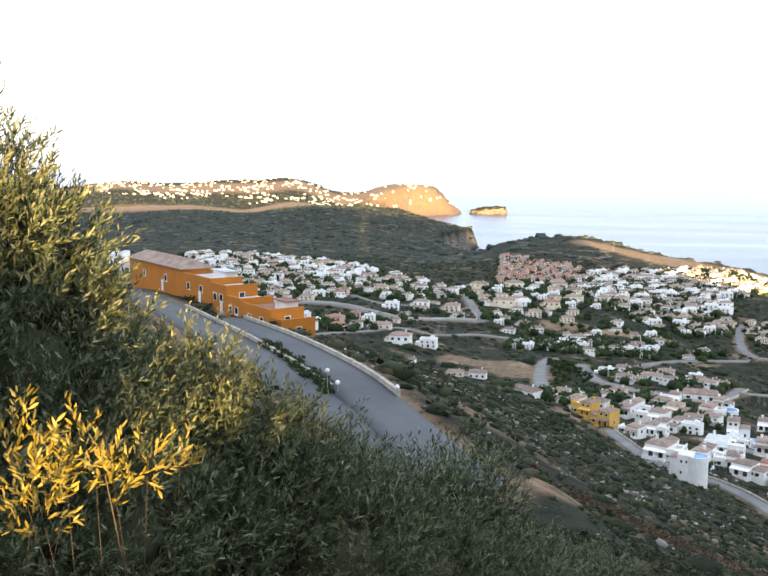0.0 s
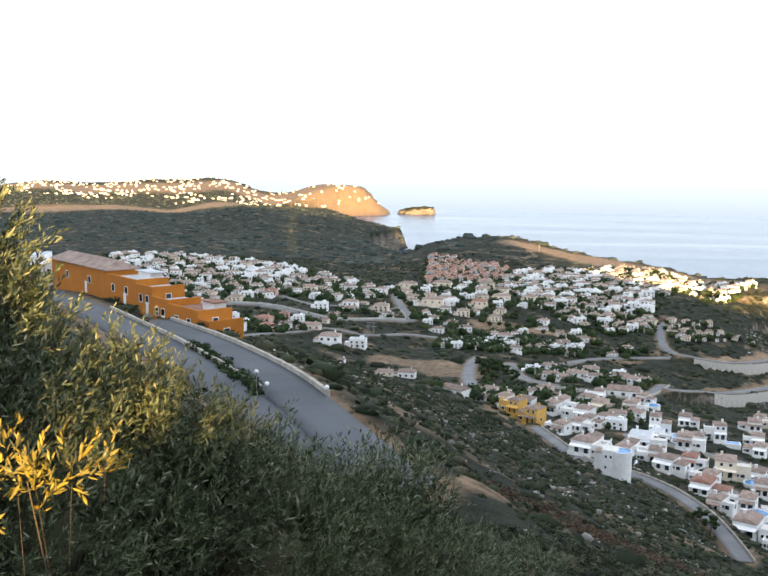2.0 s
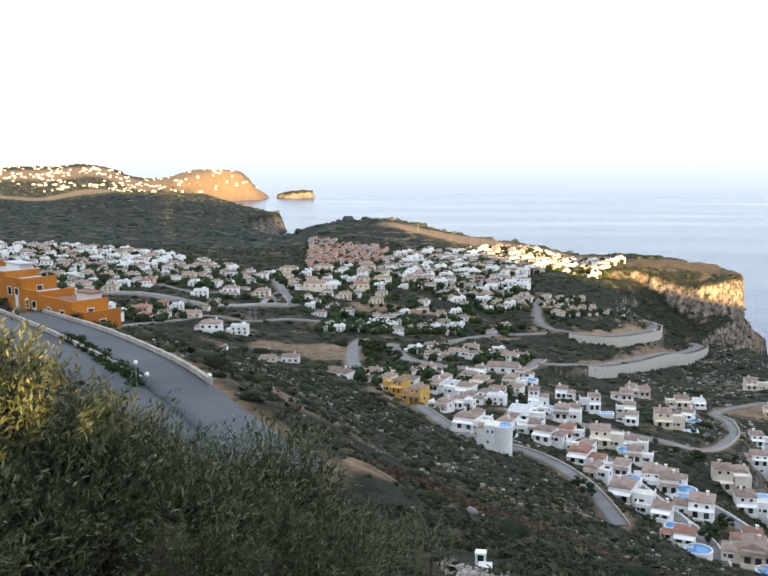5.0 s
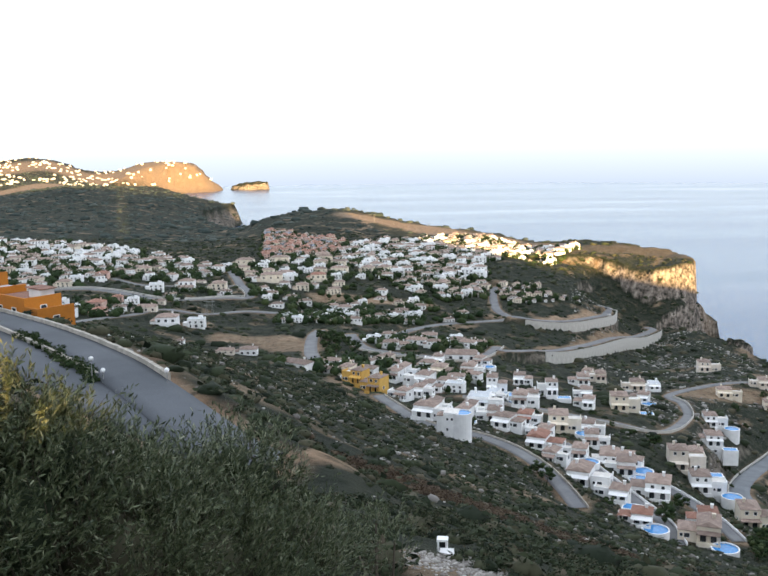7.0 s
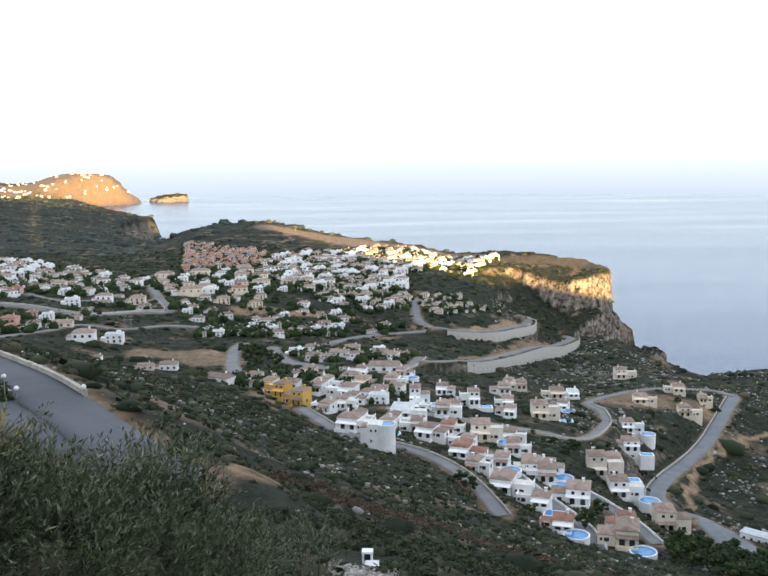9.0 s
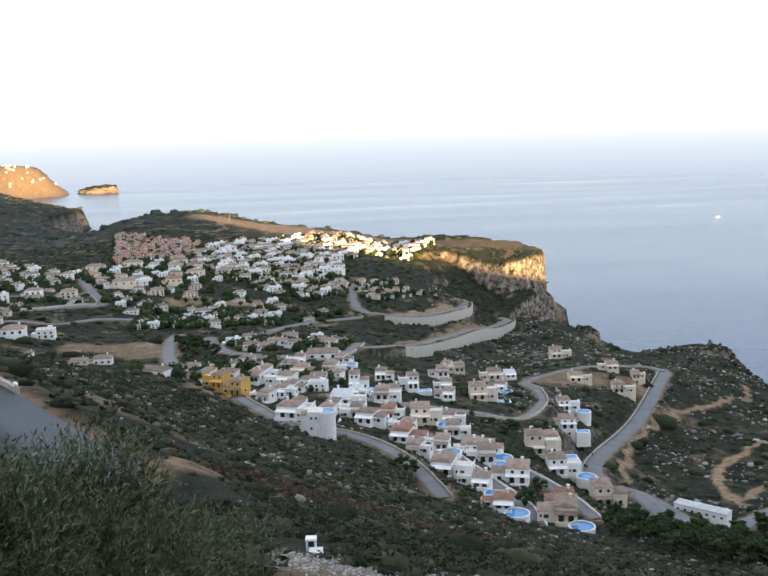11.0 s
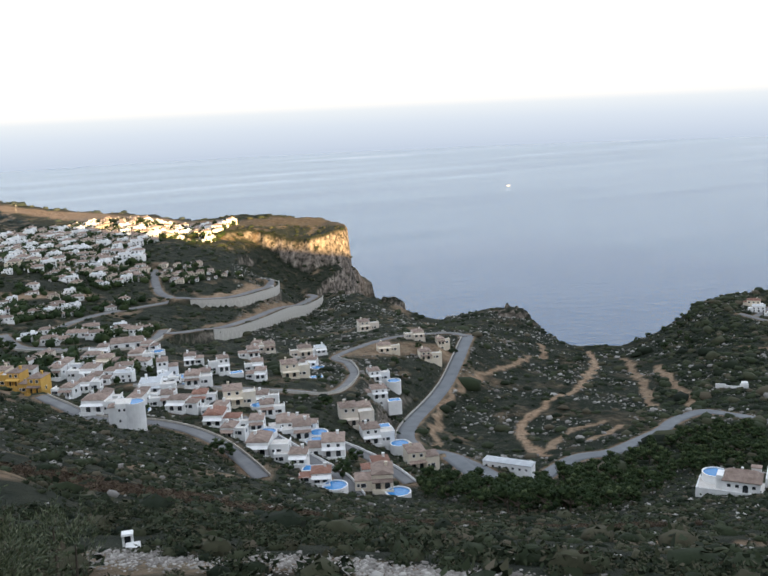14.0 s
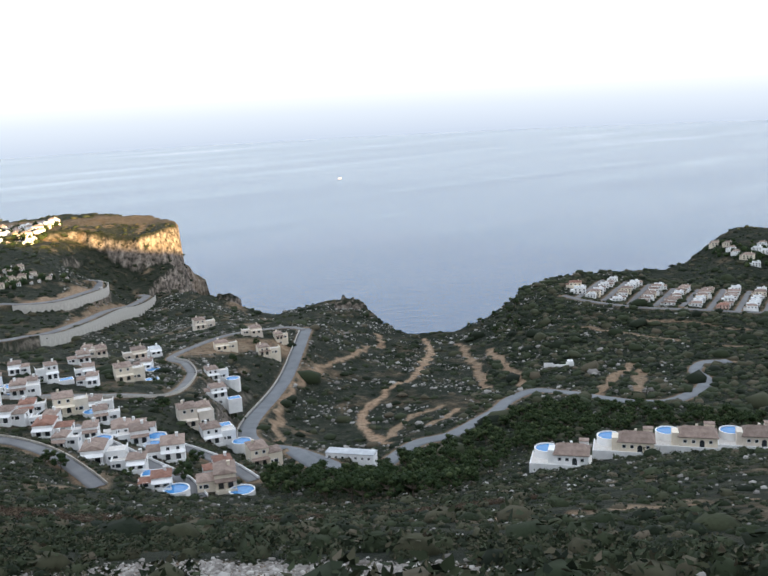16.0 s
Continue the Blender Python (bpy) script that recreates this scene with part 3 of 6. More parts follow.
def far_house(label, wall, roof, w, d, h, kind, group):
    """A house seen from afar: walls with a wing, roof, chimney, openings; the front looks to -y."""
    e = thing("house", label, "house", group)
    bm = bmesh.new()
    box(bm, -w / 2, w / 2, -d / 2, d / 2, -3.5, h)
    if kind != "plain":
        box(bm, -w / 2 - w * 0.28, -w / 2 + 0.01, -d * 0.35, d * 0.3, -3.5, h * 0.6)
    if kind == "terrace":
        box(bm, -w * 0.2, w / 2 + 1.2, -d / 2 - 2.6, -d / 2 + 0.01, -3.5, h * 0.42)
        box(bm, -w * 0.2, w / 2 + 1.2, -d / 2 - 2.6, -d / 2 - 2.4, h * 0.42, h * 0.42 + 0.9)
    part("wall", bm, wall, e)
    bm = bmesh.new()
    if kind == "flat":
        box(bm, -w / 2 + 0.25, w / 2 - 0.25, -d / 2 + 0.25, d / 2 - 0.25, h, h + 0.12)
        part("roof", bm, M_FLATROOF, e)
        bm = bmesh.new()
        for a in ((-w / 2, w / 2, -d / 2, -d / 2 + 0.25), (-w / 2, w / 2, d / 2 - 0.25, d / 2), (-w / 2, -w / 2 + 0.25, -d / 2 + 0.25, d / 2 - 0.25), (w / 2 - 0.25, w / 2, -d / 2 + 0.25, d / 2 - 0.25)):
            box(bm, *a, h + 0.004, h + 0.6)
        box(bm, w * 0.1, w * 0.35, 0, d * 0.3, h + 0.12, h + 2.2)
        part("parapet", bm, wall, e)
    else:
        hip_roof(bm, -w / 2, w / 2, -d / 2, d / 2, h + 0.004, min(w, d) * 0.2, 0.35, 0.75 if kind == "gable" else 0.1)
        hip_roof(bm, -w / 2 - w * 0.28, -w / 2 - 0.4, -d * 0.35, d * 0.3, h * 0.6 + 0.004, 0.8, 0.25, 0.2)
        part("roof", bm, roof, e)
        bm = bmesh.new()
        box(bm, w * 0.2, w * 0.2 + 0.8, d * 0.1, d * 0.1 + 0.7, h, h + min(w, d) * 0.2 + 0.9)
        part("chimney", bm, wall, e)
    n = 3 if w > 9 else 2
    for i in range(n):
        x = -w / 2 + w * (i + 0.5) / n
        simple_window(e, x, -d / 2, h * 0.55 if h > 4.5 else 0.9, 1.5, 1.5)
        if h > 4.5 and kind != "terrace":
            simple_window(e, x + 0.3, -d / 2, 0.3, 1.8 if i % 2 else 1.2, 2.0)
    return e


def pool_tower(parent, cx, cy, r, z, down, wall=None):
    """A raised round pool: drum, coping ring, water."""
    bm = bmesh.new()
    n = 24
    rings = [(r, -down), (r, z), (r - 0.35, z), (r - 0.35, z - 0.5)]
    vs = [[bm.verts.new((cx + q * math.cos(2 * math.pi * i / n), cy + q * math.sin(2 * math.pi * i / n), h)) for i in range(n)] for q, h in rings]
    for a, b in zip(vs, vs[1:]):
        for i in range(n):
            bm.faces.new((a[i], a[(i + 1) % n], b[(i + 1) % n], b[i]))
    for f in bm.faces:
        f.smooth = False
    p = part("pool", bm, wall or M_WHITE, parent, "raised round white pool")
    bm = bmesh.new()
    tube(bm, cx, cy, r - 0.36, z - 0.6, z - 0.3, n)
    part("water", bm, M_POOL, p, "clear blue pool water")


def arch(bm, x, y, z, w, h, depth=0.12, n=7):
    """An arched dark opening plate, facing -y."""
    pts = [(-w / 2, 0), (w / 2, 0)] + [(w / 2 * math.cos(math.pi * i / n), h - w / 2 + w / 2 * math.sin(math.pi * i / n)) for i in range(n + 1)]
    lo = [bm.verts.new((x + p, y + depth, z + q)) for p, q in pts]
    hi = [bm.verts.new((x + p, y - 0.03, z + q)) for p, q in pts]
    bm.faces.new(hi)
    for i in range(len(pts)):
        j = (i + 1) % len(pts)
        bm.faces.new((lo[i], lo[j], hi[j], hi[i]))


def villa(label, wall, roof, w, d, h, x, y, z, turn, pool="", group="villas on the lower streets", down=4.0):
    """A villa of several volumes: main house, lower wing, arched porch, walled terrace, chimney and pool."""
    rnd = random.Random(int(x * 31 + y * 17))
    flip = rnd.choice((-1, 1))
    e = thing("villa", label, "villa", group)
    mw, sw = w * rnd.uniform(0.52, 0.62), w * 0.44
    mx = flip * (w - mw) / 2
    sx = -flip * (w - sw) / 2
    sh, sd = h * rnd.uniform(0.58, 0.72), d * 0.72
    sy = -d * rnd.uniform(0.05, 0.25)
    bm = bmesh.new()
    box(bm, mx - mw / 2, mx + mw / 2, -d / 2, d / 2, -down, h)
    part("wall", bm, wall, e)
    bm = bmesh.new()
    box(bm, sx - sw / 2, sx + sw / 2, sy - sd / 2, sy + sd / 2, -down, sh)
    part("wing", bm, wall, e)
    bm = bmesh.new()
    if roof is M_FLATROOF:
        box(bm, mx - mw / 2 + 0.2, mx + mw / 2 - 0.2, -d / 2 + 0.2, d / 2 - 0.2, h + 0.004, h + 0.1)
    else:
        hip_roof(bm, mx - mw / 2, mx + mw / 2, -d / 2, d / 2, h + 0.004, min(mw, d) * 0.17, 0.22, rnd.choice((0.0, 0.15, 0.7)), 0.12)
    part("roof", bm, roof, e)
    if rnd.random() < 0.3:
        bm = bmesh.new()
        hip_roof(bm, sx - sw / 2, sx + sw / 2, sy - sd / 2, sy + sd / 2, sh + 0.004, 0.8, 0.2, 0.1, 0.12)
        part("wing_roof", bm, roof if roof is not M_FLATROOF else M_TILE, e)
    else:
        bm = bmesh.new()
        for q in ((sx - sw / 2, sx + sw / 2, sy - sd / 2, sy - sd / 2 + 0.2), (sx - flip * sw / 2 - 0.1, sx - flip * sw / 2 + 0.1, sy - sd / 2 + 0.2, sy + sd / 2)):
            box(bm, *q, sh + 0.004, sh + 0.85)
        part("parapet", bm, wall, e)
        bm = bmesh.new()
        box(bm, sx - sw / 2 + 0.2, sx + sw / 2 - 0.2, sy - sd / 2 + 0.2, sy + sd / 2 - 0.2, sh + 0.002, sh + 0.06)
        part("roof_terrace", bm, M_PAVING, e, "paved roof terrace")
    bm = bmesh.new()
    cx = mx + flip * mw * 0.2
    box(bm, cx - 0.4, cx + 0.4, 0.2, 1.0, h - 0.2, h + min(mw, d) * 0.17 + 0.8)
    box(bm, cx - 0.5, cx + 0.5, 0.1, 1.1, h + min(mw, d) * 0.17 + 0.8, h + min(mw, d) * 0.17 + 0.95)
    part("chimney", bm, wall, e)
    # walled terrace in front
    pd = rnd.uniform(2.2, 3.4)
    y0 = -d / 2 - pd
    bm = bmesh.new()
    box(bm, mx - mw / 2, mx + mw / 2, y0, -d / 2 - 0.003, -down, 0.05)
    part("terrace", bm, wall, e)
    bm = bmesh.new()
    box(bm, mx - mw / 2, mx + mw / 2, y0, y0 + 0.22, 0.054, 0.85)
    part("terrace_wall", bm, wall, e)
    # porch: pillars and a slim roof
    ph = min(2.7, h * 0.6)
    for i in range(3):
        bm = bmesh.new()
        px = mx - mw / 2 + 0.35 + (mw - 0.7) * i / 2
        box(bm, px - 0.17, px + 0.17, -d / 2 - 1.7, -d / 2 - 1.36, 0.05, ph, 0.02)
        part("pillar", bm, wall, e)
    bm = bmesh.new()
    v = box(bm, mx - mw / 2, mx + mw / 2, -d / 2 - 1.95, -d / 2 - 0.01, ph, ph + 0.16)
    for k in v[2:4] + v[6:8]:
        k.co.z += 0.4
    part("porch_roof", bm, wall if rnd.random() < 0.6 else roof, e)
    for i in range(2):
        bm = bmesh.new()
        arch(bm, mx - mw * 0.22 + mw * 0.44 * i, -d / 2, 0.06, 1.5, 2.2)
        part("arched_door", bm, M_GLASS, e, "dark arched glass door")
    window(e, sx, sy - sd / 2, 0.8, 1.4, 1.2)
    window(e, sx - sw * 0.3, sy - sd / 2, 1.0, 0.7, 0.9)
    for face, fx in (("+x", max(mx + mw / 2, sx + sw / 2)), ("-x", min(mx - mw / 2, sx - sw / 2))):
        window(e, fx, -d * 0.05 if (fx - mx) * flip > 0 else sy, 0.9, 1.2, 1.2, face)
    if h > 4.6:
        window(e, mx - mw * 0.2, -d / 2, h - 1.7, 1.0, 1.1)
        window(e, mx + mw * 0.22, -d / 2, h - 1.7, 1.0, 1.1)
    if down > 4.5:
        window(e, mx, y0, -2.0, 1.3, 1.1)
    if pool == "round":
        pool_tower(e, w / 2 + 1.2, -d / 2 - 3.2, 3.7, 0.5, down + 1)
    elif pool == "box":
        bm = bmesh.new()
        box(bm, w / 2 - 0.8, w / 2 + 5.4, -d / 2 - 6.0, -d / 2 - 1.5, -down - 1, 0.1)
        p = part("pool", bm, M_WHITE, e, "raised rectangular white pool")
        bm = bmesh.new()
        box(bm, w / 2 - 0.4, w / 2 + 5.0, -d / 2 - 5.6, -d / 2 - 1.9, 0, 0.13)
        part("water", bm, M_POOL, p, "clear blue pool water")
    e.matrix_world = pose(x, y, z, 0, 0, turn)
    return e


# ---- roads ----
def road_strip(name, label, mat, x, y, z, width, lift=0.0):
    dx, dy = np.gradient(x), np.gradient(y)
    k = np.hypot(dx, dy) + 1e-9
    nx, ny = -dy / k, dx / k
    offs = np.array([-0.5, -0.25, 0, 0.25, 0.5]) * width
    crown = np.array([0, 0.03, 0.05, 0.03, 0])
    xs, ys = x[:, None] + nx[:, None] * offs, y[:, None] + ny[:, None] * offs
    zs = z[:, None] + crown + lift
    # skirts down into the ground
    xs = np.concatenate([xs[:, :1], xs, xs[:, -1:]], 1)
    ys = np.concatenate([ys[:, :1], ys, ys[:, -1:]], 1)
    zs = np.concatenate([zs[:, :1] - 1.2, zs, zs[:, -1:] - 1.2], 1)
    return tagged(sheet(name, xs, ys, zs, mat), label, "road", kind="structure")


for name, (x, y, z, width) in LANES.items():
    near = name in ("upper_road", "branch_road", "cove_road", "valley_road")
    road_strip("road_" + name.replace("_road", "").replace("_street", "_lane"), "grey asphalt road on the hillside" if near else "pale concrete street between houses",
               (M_WORNROAD if name in ("cove_road", "valley_road") else M_ASPHALT) if near else M_STREET, x, y, z, width, 0.03 if name == "branch_road" else 0.0)


def retaining_wall(name, label, lane, side, height, thick=0.5, a=0.0, b=1.0, panel=6.0, mat=None, base=-2.5, off=0.3, top=0.0, sub=None):
    """A low wall along a road's edge, in panels or stones with open joints."""
    x, y, z, width = LANES[lane]
    s = np.concatenate([[0], np.cumsum(np.hypot(np.diff(x), np.diff(y)))])
    q = np.linspace(a * s[-1], b * s[-1], max(2, int((b - a) * s[-1] / panel)))
    dx, dy = np.gradient(x), np.gradient(y)
    k = np.hypot(dx, dy)
    ox, oy = x - dy / k * side * (width / 2 + off), y + dx / k * side * (width / 2 + off)
    qx, qy, qz = np.interp(q, s, ox), np.interp(q, s, oy), np.interp(q, s, z)
    e = tagged(thing(name, label, "wall"), kind="")
    rnd = random.Random(len(lane) * 7 + side)
    for i in range(len(q) - 1):
        L = math.hypot(qx[i + 1] - qx[i], qy[i + 1] - qy[i])
        if L < 0.2:
            continue
        bm = bmesh.new()
        h = height * rnd.uniform(0.94, 1.06)
        v = box(bm, 0.015, L - 0.015, -thick / 2, thick / 2, base, top + h, 0.03)
        for c in v[4:]:
            c.co.z += rnd.uniform(-0.05, 0.05) * min(1, height)
        for c in (v[5], v[6], v[1], v[2]):
            c.co.z += qz[i + 1] - qz[i]
        p = part(sub or "panel", bm, mat or M_CONCRETE, e)
        p.matrix_world = Matrix.Translation((qx[i], qy[i], qz[i])) @ Matrix.Rotation(math.atan2(qy[i + 1] - qy[i], qx[i + 1] - qx[i]), 4, "Z")
    return e


retaining_wall("retaining_wall", "long pale concrete retaining wall below the road loop", "wall_road", -1, 0.9, 0.6, 0.05, 0.95, 7, base=-8, off=4.5, top=-0.9)
retaining_wall("retaining_wall", "tall pale concrete retaining wall of the lower road loop", "low_wall_road", -1, 0.9, 0.6, 0.1, 0.95, 7, base=-10, off=4.5, top=-0.9)
retaining_wall("retaining_wall", "pale concrete parapet beside the cove road", "cove_road", -1, 0.9, 0.4, 0.02, 0.95, 5)
retaining_wall("retaining_wall", "pale concrete parapet of the curved villa street", "ring_street", -1, 0.9, 0.35, 0.0, 0.6, 5)
retaining_wall("retaining_wall", "low pale stone wall along the villa street", "villa_street", 1, 0.5, 0.3, 0.0, 1.0, 5, M_STONE)
retaining_wall("retaining_wall", "white garden wall along the pool street", "pool_street", 1, 0.6, 0.3, 0.1, 1.0, 5, M_WHITE)
retaining_wall("retaining_wall", "white garden wall along the lower street", "lower_street", 1, 0.6, 0.3, 0.1, 1.0, 5, M_WHITE)
retaining_wall("retaining_wall", "pale wall along the town road", "town_road_a", -1, 1.2, 0.4, 0.3, 1.0, 8)
retaining_wall("retaining_wall", "pale wall along the sloping road", "slope_road", -1, 1.0, 0.4, 0.0, 1.0, 6)

# ---- villas on the lower streets: x, y, turn, width, depth, height ----
VILLA_ROWS = []
VILLA_ROWS.append([(20.4, 320.6, -25, 13, 8, 4.2, 'w', ''), (9.8, 372.5, -30, 9, 7, 3.6, 'w', ''), (-1.2, 380.5, -30, 10, 8, 6.2, 'y', ''), (-8.9, 387.5, -30, 10, 7, 5.6, 'y', ''), (19.6, 414.2, -25, 13, 9, 4.5, 'w', ''), (15.1, 434.9, -25, 11, 8, 4.2, 'w', 'round'), (54.1, 407.0, -10, 9, 8, 7, 'w', 'round'), (77.8, 412.7, -5, 9, 7, 6.2, 'w', 'box'), (44.2, 364.6, -15, 14, 9, 4.6, 'f', ''), (6.8, 421.6, -25, 10, 7, 4, 'w', ''), (32.1, 430.5, -20, 11, 8, 4, 'c', ''), (47.4, 443.6, -20, 11, 8, 4, 'w', '')])
VILLA_ROWS.append([(47.8, 323.8, -30, 11, 7, 4, 'w', ''), (58.6, 344.1, -20, 9, 7, 3.6, 'r', 'round'), (57.6, 304.9, -25, 12, 8, 3.8, 'r', ''), (70.9, 340.1, -10, 12, 9, 6, 'c', 'round'), (57.9, 288.4, -30, 8, 6, 3.2, 'w', ''), (66.6, 302.9, -20, 9, 7, 3.5, 'w', 'round'), (77.0, 305.9, -15, 11, 9, 5, 'w', ''), (65.0, 271.6, -25, 13, 9, 4.2, 'w', ''), (69.3, 262.5, -25, 10, 6, 3, 'w', 'box'), (80.9, 297.4, -15, 10, 8, 4.6, 'w', 'round'), (62.6, 378.6, -15, 11, 8, 4.2, 'w', '')])
VILLA_ROWS.append([(85.2, 277.5, -20, 12, 9, 5, 'w', ''), (71.1, 244.1, -20, 9, 6, 2.8, 'r', 'round'), (87.5, 240.2, -20, 11, 9, 4.4, 'c', 'round'), (124.8, 292.2, -10, 11, 9, 6.4, 'c', ''), (116.7, 314.5, -10, 12, 8, 6, 'w', 'round'), (113.6, 328.6, -10, 13, 8, 7.5, 'b', 'box'), (144.9, 393.0, -10, 12, 8, 4.8, 'w', 'box'), (164.0, 436.0, -10, 11, 8, 5.4, 'w', 'round')])
VILLA_ROWS.append([(114.6, 416.7, -8, 13, 9, 6.6, 'c', 'box'), (137.3, 485.0, -8, 12, 8, 4.6, 'b', ''), (152.5, 507.2, -8, 12, 8, 3.2, 'f', ''), (220.2, 600.9, -8, 14, 9, 6, 'b', ''), (196.6, 503.5, -12, 13, 7, 4.2, 'c', ''), (220.6, 496.7, -12, 13, 8, 5, 'c', ''), (226.8, 534.6, -12, 12, 8, 3.6, 'b', ''), (242.4, 525.1, -12, 8, 7, 3.6, 'c', ''), (106.5, 477.9, -8, 11, 8, 4, 'w', ''), (124.7, 513.3, -8, 10, 8, 4, 'b', '')])
# smaller houses that fill the gaps between them: x, y, kind
INFILL = [(4.2, 460.4, 'b'), (8.9, 447, 'c'), (29.2, 455, 'w'), (55.8, 474.7, 'w'), (20.2, 386, 'w'), (39.3, 379, 'w'), (52.1, 388, 'f'), (38, 350, 'w'), (42, 338, 'w'), (73.4, 371.0, 'c'),
          (84, 349, 'w'), (80, 326, 'w'), (58, 320, 'w'), (50, 300, 'w'), (72, 285, 'w'), (88, 311, 'w'), (78, 262, 'w'), (96, 262, 'r'), (30, 330, 'w'), (24, 345, 'w'), (121, 345, 'b'),
          (123.2, 521.7, 'b'), (33.8, 423.5, 'w'), (65.5, 392, 'w'), (130.4, 447, 'w'), (92, 400, 'w'), (98, 430, 'w'), (-14, 400, 'c'), (25, 398, 'w'), (70, 432, 'w')]


# ---- the town: districts as outlines on the plan ----
ZONES = []
ZONES.append(([(-536, 1118), (-372, 1126), (-126, 856), (-141, 742), (-210, 759), (-220, 697), (-261, 673), (-356, 765)], 18, ('w_hip', 'w_ter', 'w_low', 'w_ter', 'w_flat', 'w_flat', 'c_hip', 'w_ter', 'b_low', 'w_flat'), 0, 35, 210))
ZONES.append(([(-39, 1118), (53, 1202), (128, 1270), (243, 1107), (211, 1034), (121, 952), (106, 865), (98, 797), (59, 771), (35, 782), (-7, 859), (-39, 964)], 10.5, ('w_hip', 'w_ter', 'w_flat', 'w_low', 'w_row', 'w_hip', 'w_flat', 'c_hip'), -8, 30, 380))
ZONES.append(([(-145, 1266), (-94, 1225), (-35, 1168), (-41, 1028), (-116, 971)], 9.5, ('pk_row', 'w_row', 'oc_row', 'pk_row', 'bl_row', 'w_hip', 'oc_row', 'p_hip'), 5, 20, 170))
ZONES.append(([(-138, 910), (-35, 1011), (-7, 872), (-15, 809), (-106, 780)], 19, ('block', 'wblock', 'w_flat', 'w_flat', 'w_ter', 'block'), -3, 8, 34))
ZONES.append(([(109, 833), (142, 835), (162, 804), (186, 809), (114, 763)], 8.5, ('w_row', 'b_low', 'w_row', 'w_low', 'c_hip'), -20, 8, 60))
ZONES.append(([(-63, 622), (-30, 661), (35, 699), (32, 669), (-11, 622), (-62, 599)], 9, ('w_row', 'w_flat', 'w_row', 'w_ter'), -5, 6, 40))
ZONES.append(([(-4, 548), (53, 597), (75, 601), (71, 565), (23, 508), (4, 507)], 14, ('w_flat', 'w_hip', 'w_low', 'w_ter'), -10, 12, 16))
ZONES.append(([(-40, 386), (-25, 409), (4, 461), (32, 443), (47, 428), (32, 403), (4, 426), (-22, 393)], 13, ('b_low', 'w_low', 'w_ter', 'w_hip'), -20, 15, 26))
ZONES.append(([(-187, 650), (-98, 667), (-67, 643), (-5, 678), (30, 670), (89, 713), (34, 766), (-15, 789), (-103, 756)], 20, ('w_low', 'w_flat', 'w_hip', 'c_hip', 'w_ter'), 0, 20, 24))
ZONES.append(([(-200, 563), (-181, 626), (-138, 618), (-134, 572), (-158, 497)], 20, ('w_flat', 'b_low', 'p_hip', 'w_ter'), 5, 12, 10))
ZONES.append(([(817, 656), (812, 625), (819, 590), (767, 552), (743, 554)], 20, ('w_flat', 'c_hip', 'w_ter'), -55, 10, 9))
SINGLES = [('w_flat', -161.7, 684.4, 5, 1.0), ('w_ter', -144.5, 711.4, 0, 1.1), ('c_hip', -121.1, 718.7, 0, 1.0), ('w_ter', -121.5, 536.9, 0, 1.15), ('w_flat', -108.0, 554.8, 0, 1.0), ('b_low', -142.3, 574.1, 3, 1.2), ('w_low', -177.0, 509.7, 5, 1), ('w_hip', -63.7, 456.8, 0, 0.9), ('b_low', -74.2, 452.4, 0, 0.8), ('w_row', -99.5, 467.0, 0, 0.8), ('block', -87.4, 781.5, 0, 1.0), ('w_flat', -72.6, 802.0, 0, 1.1), ('c_ter', -48.7, 795.8, 0, 1), ('w_low', 45.9, 490.5, -8, 1.3), ('w_flat', 34.6, 397.9, -20, 0.8), ('p_hip', -222.1, 757.2, 0, 1)]



def town_height(x, y):
    """Height of the ground sheet itself, between its grid points."""
    az, rad, z = GRID["az"], GRID["rad"], GRID["z"]
    a, r = math.degrees(math.atan2(x, y)), math.hypot(x, y)
    i = min(max(int(np.searchsorted(az, a)) - 1, 0), len(az) - 2)
    j = min(max(int(np.searchsorted(rad, r)) - 1, 0), len(rad) - 2)
    u, v = (a - az[i]) / (az[i + 1] - az[i]), (r - rad[j]) / (rad[j + 1] - rad[j])
    return float((z[j, i] * (1 - u) + z[j, i + 1] * u) * (1 - v) + (z[j + 1, i] * (1 - u) + z[j + 1, i + 1] * u) * v)


LANE_POINTS = np.concatenate([np.stack([x, y, np.full(len(x), w / 2)], -1) for x, y, z, w in LANES.values()])
TAKEN = [(v[0], v[1], v[3] * 0.65) for row in VILLA_ROWS for v in row]


def free(x, y, r):
    d = np.hypot(LANE_POINTS[:, 0] - x, LANE_POINTS[:, 1] - y) - LANE_POINTS[:, 2]
    return d.min() > r * 0.75 and all((x - a) ** 2 + (y - b) ** 2 > (r + c) ** 2 * 0.8 for a, b, c in TAKEN)


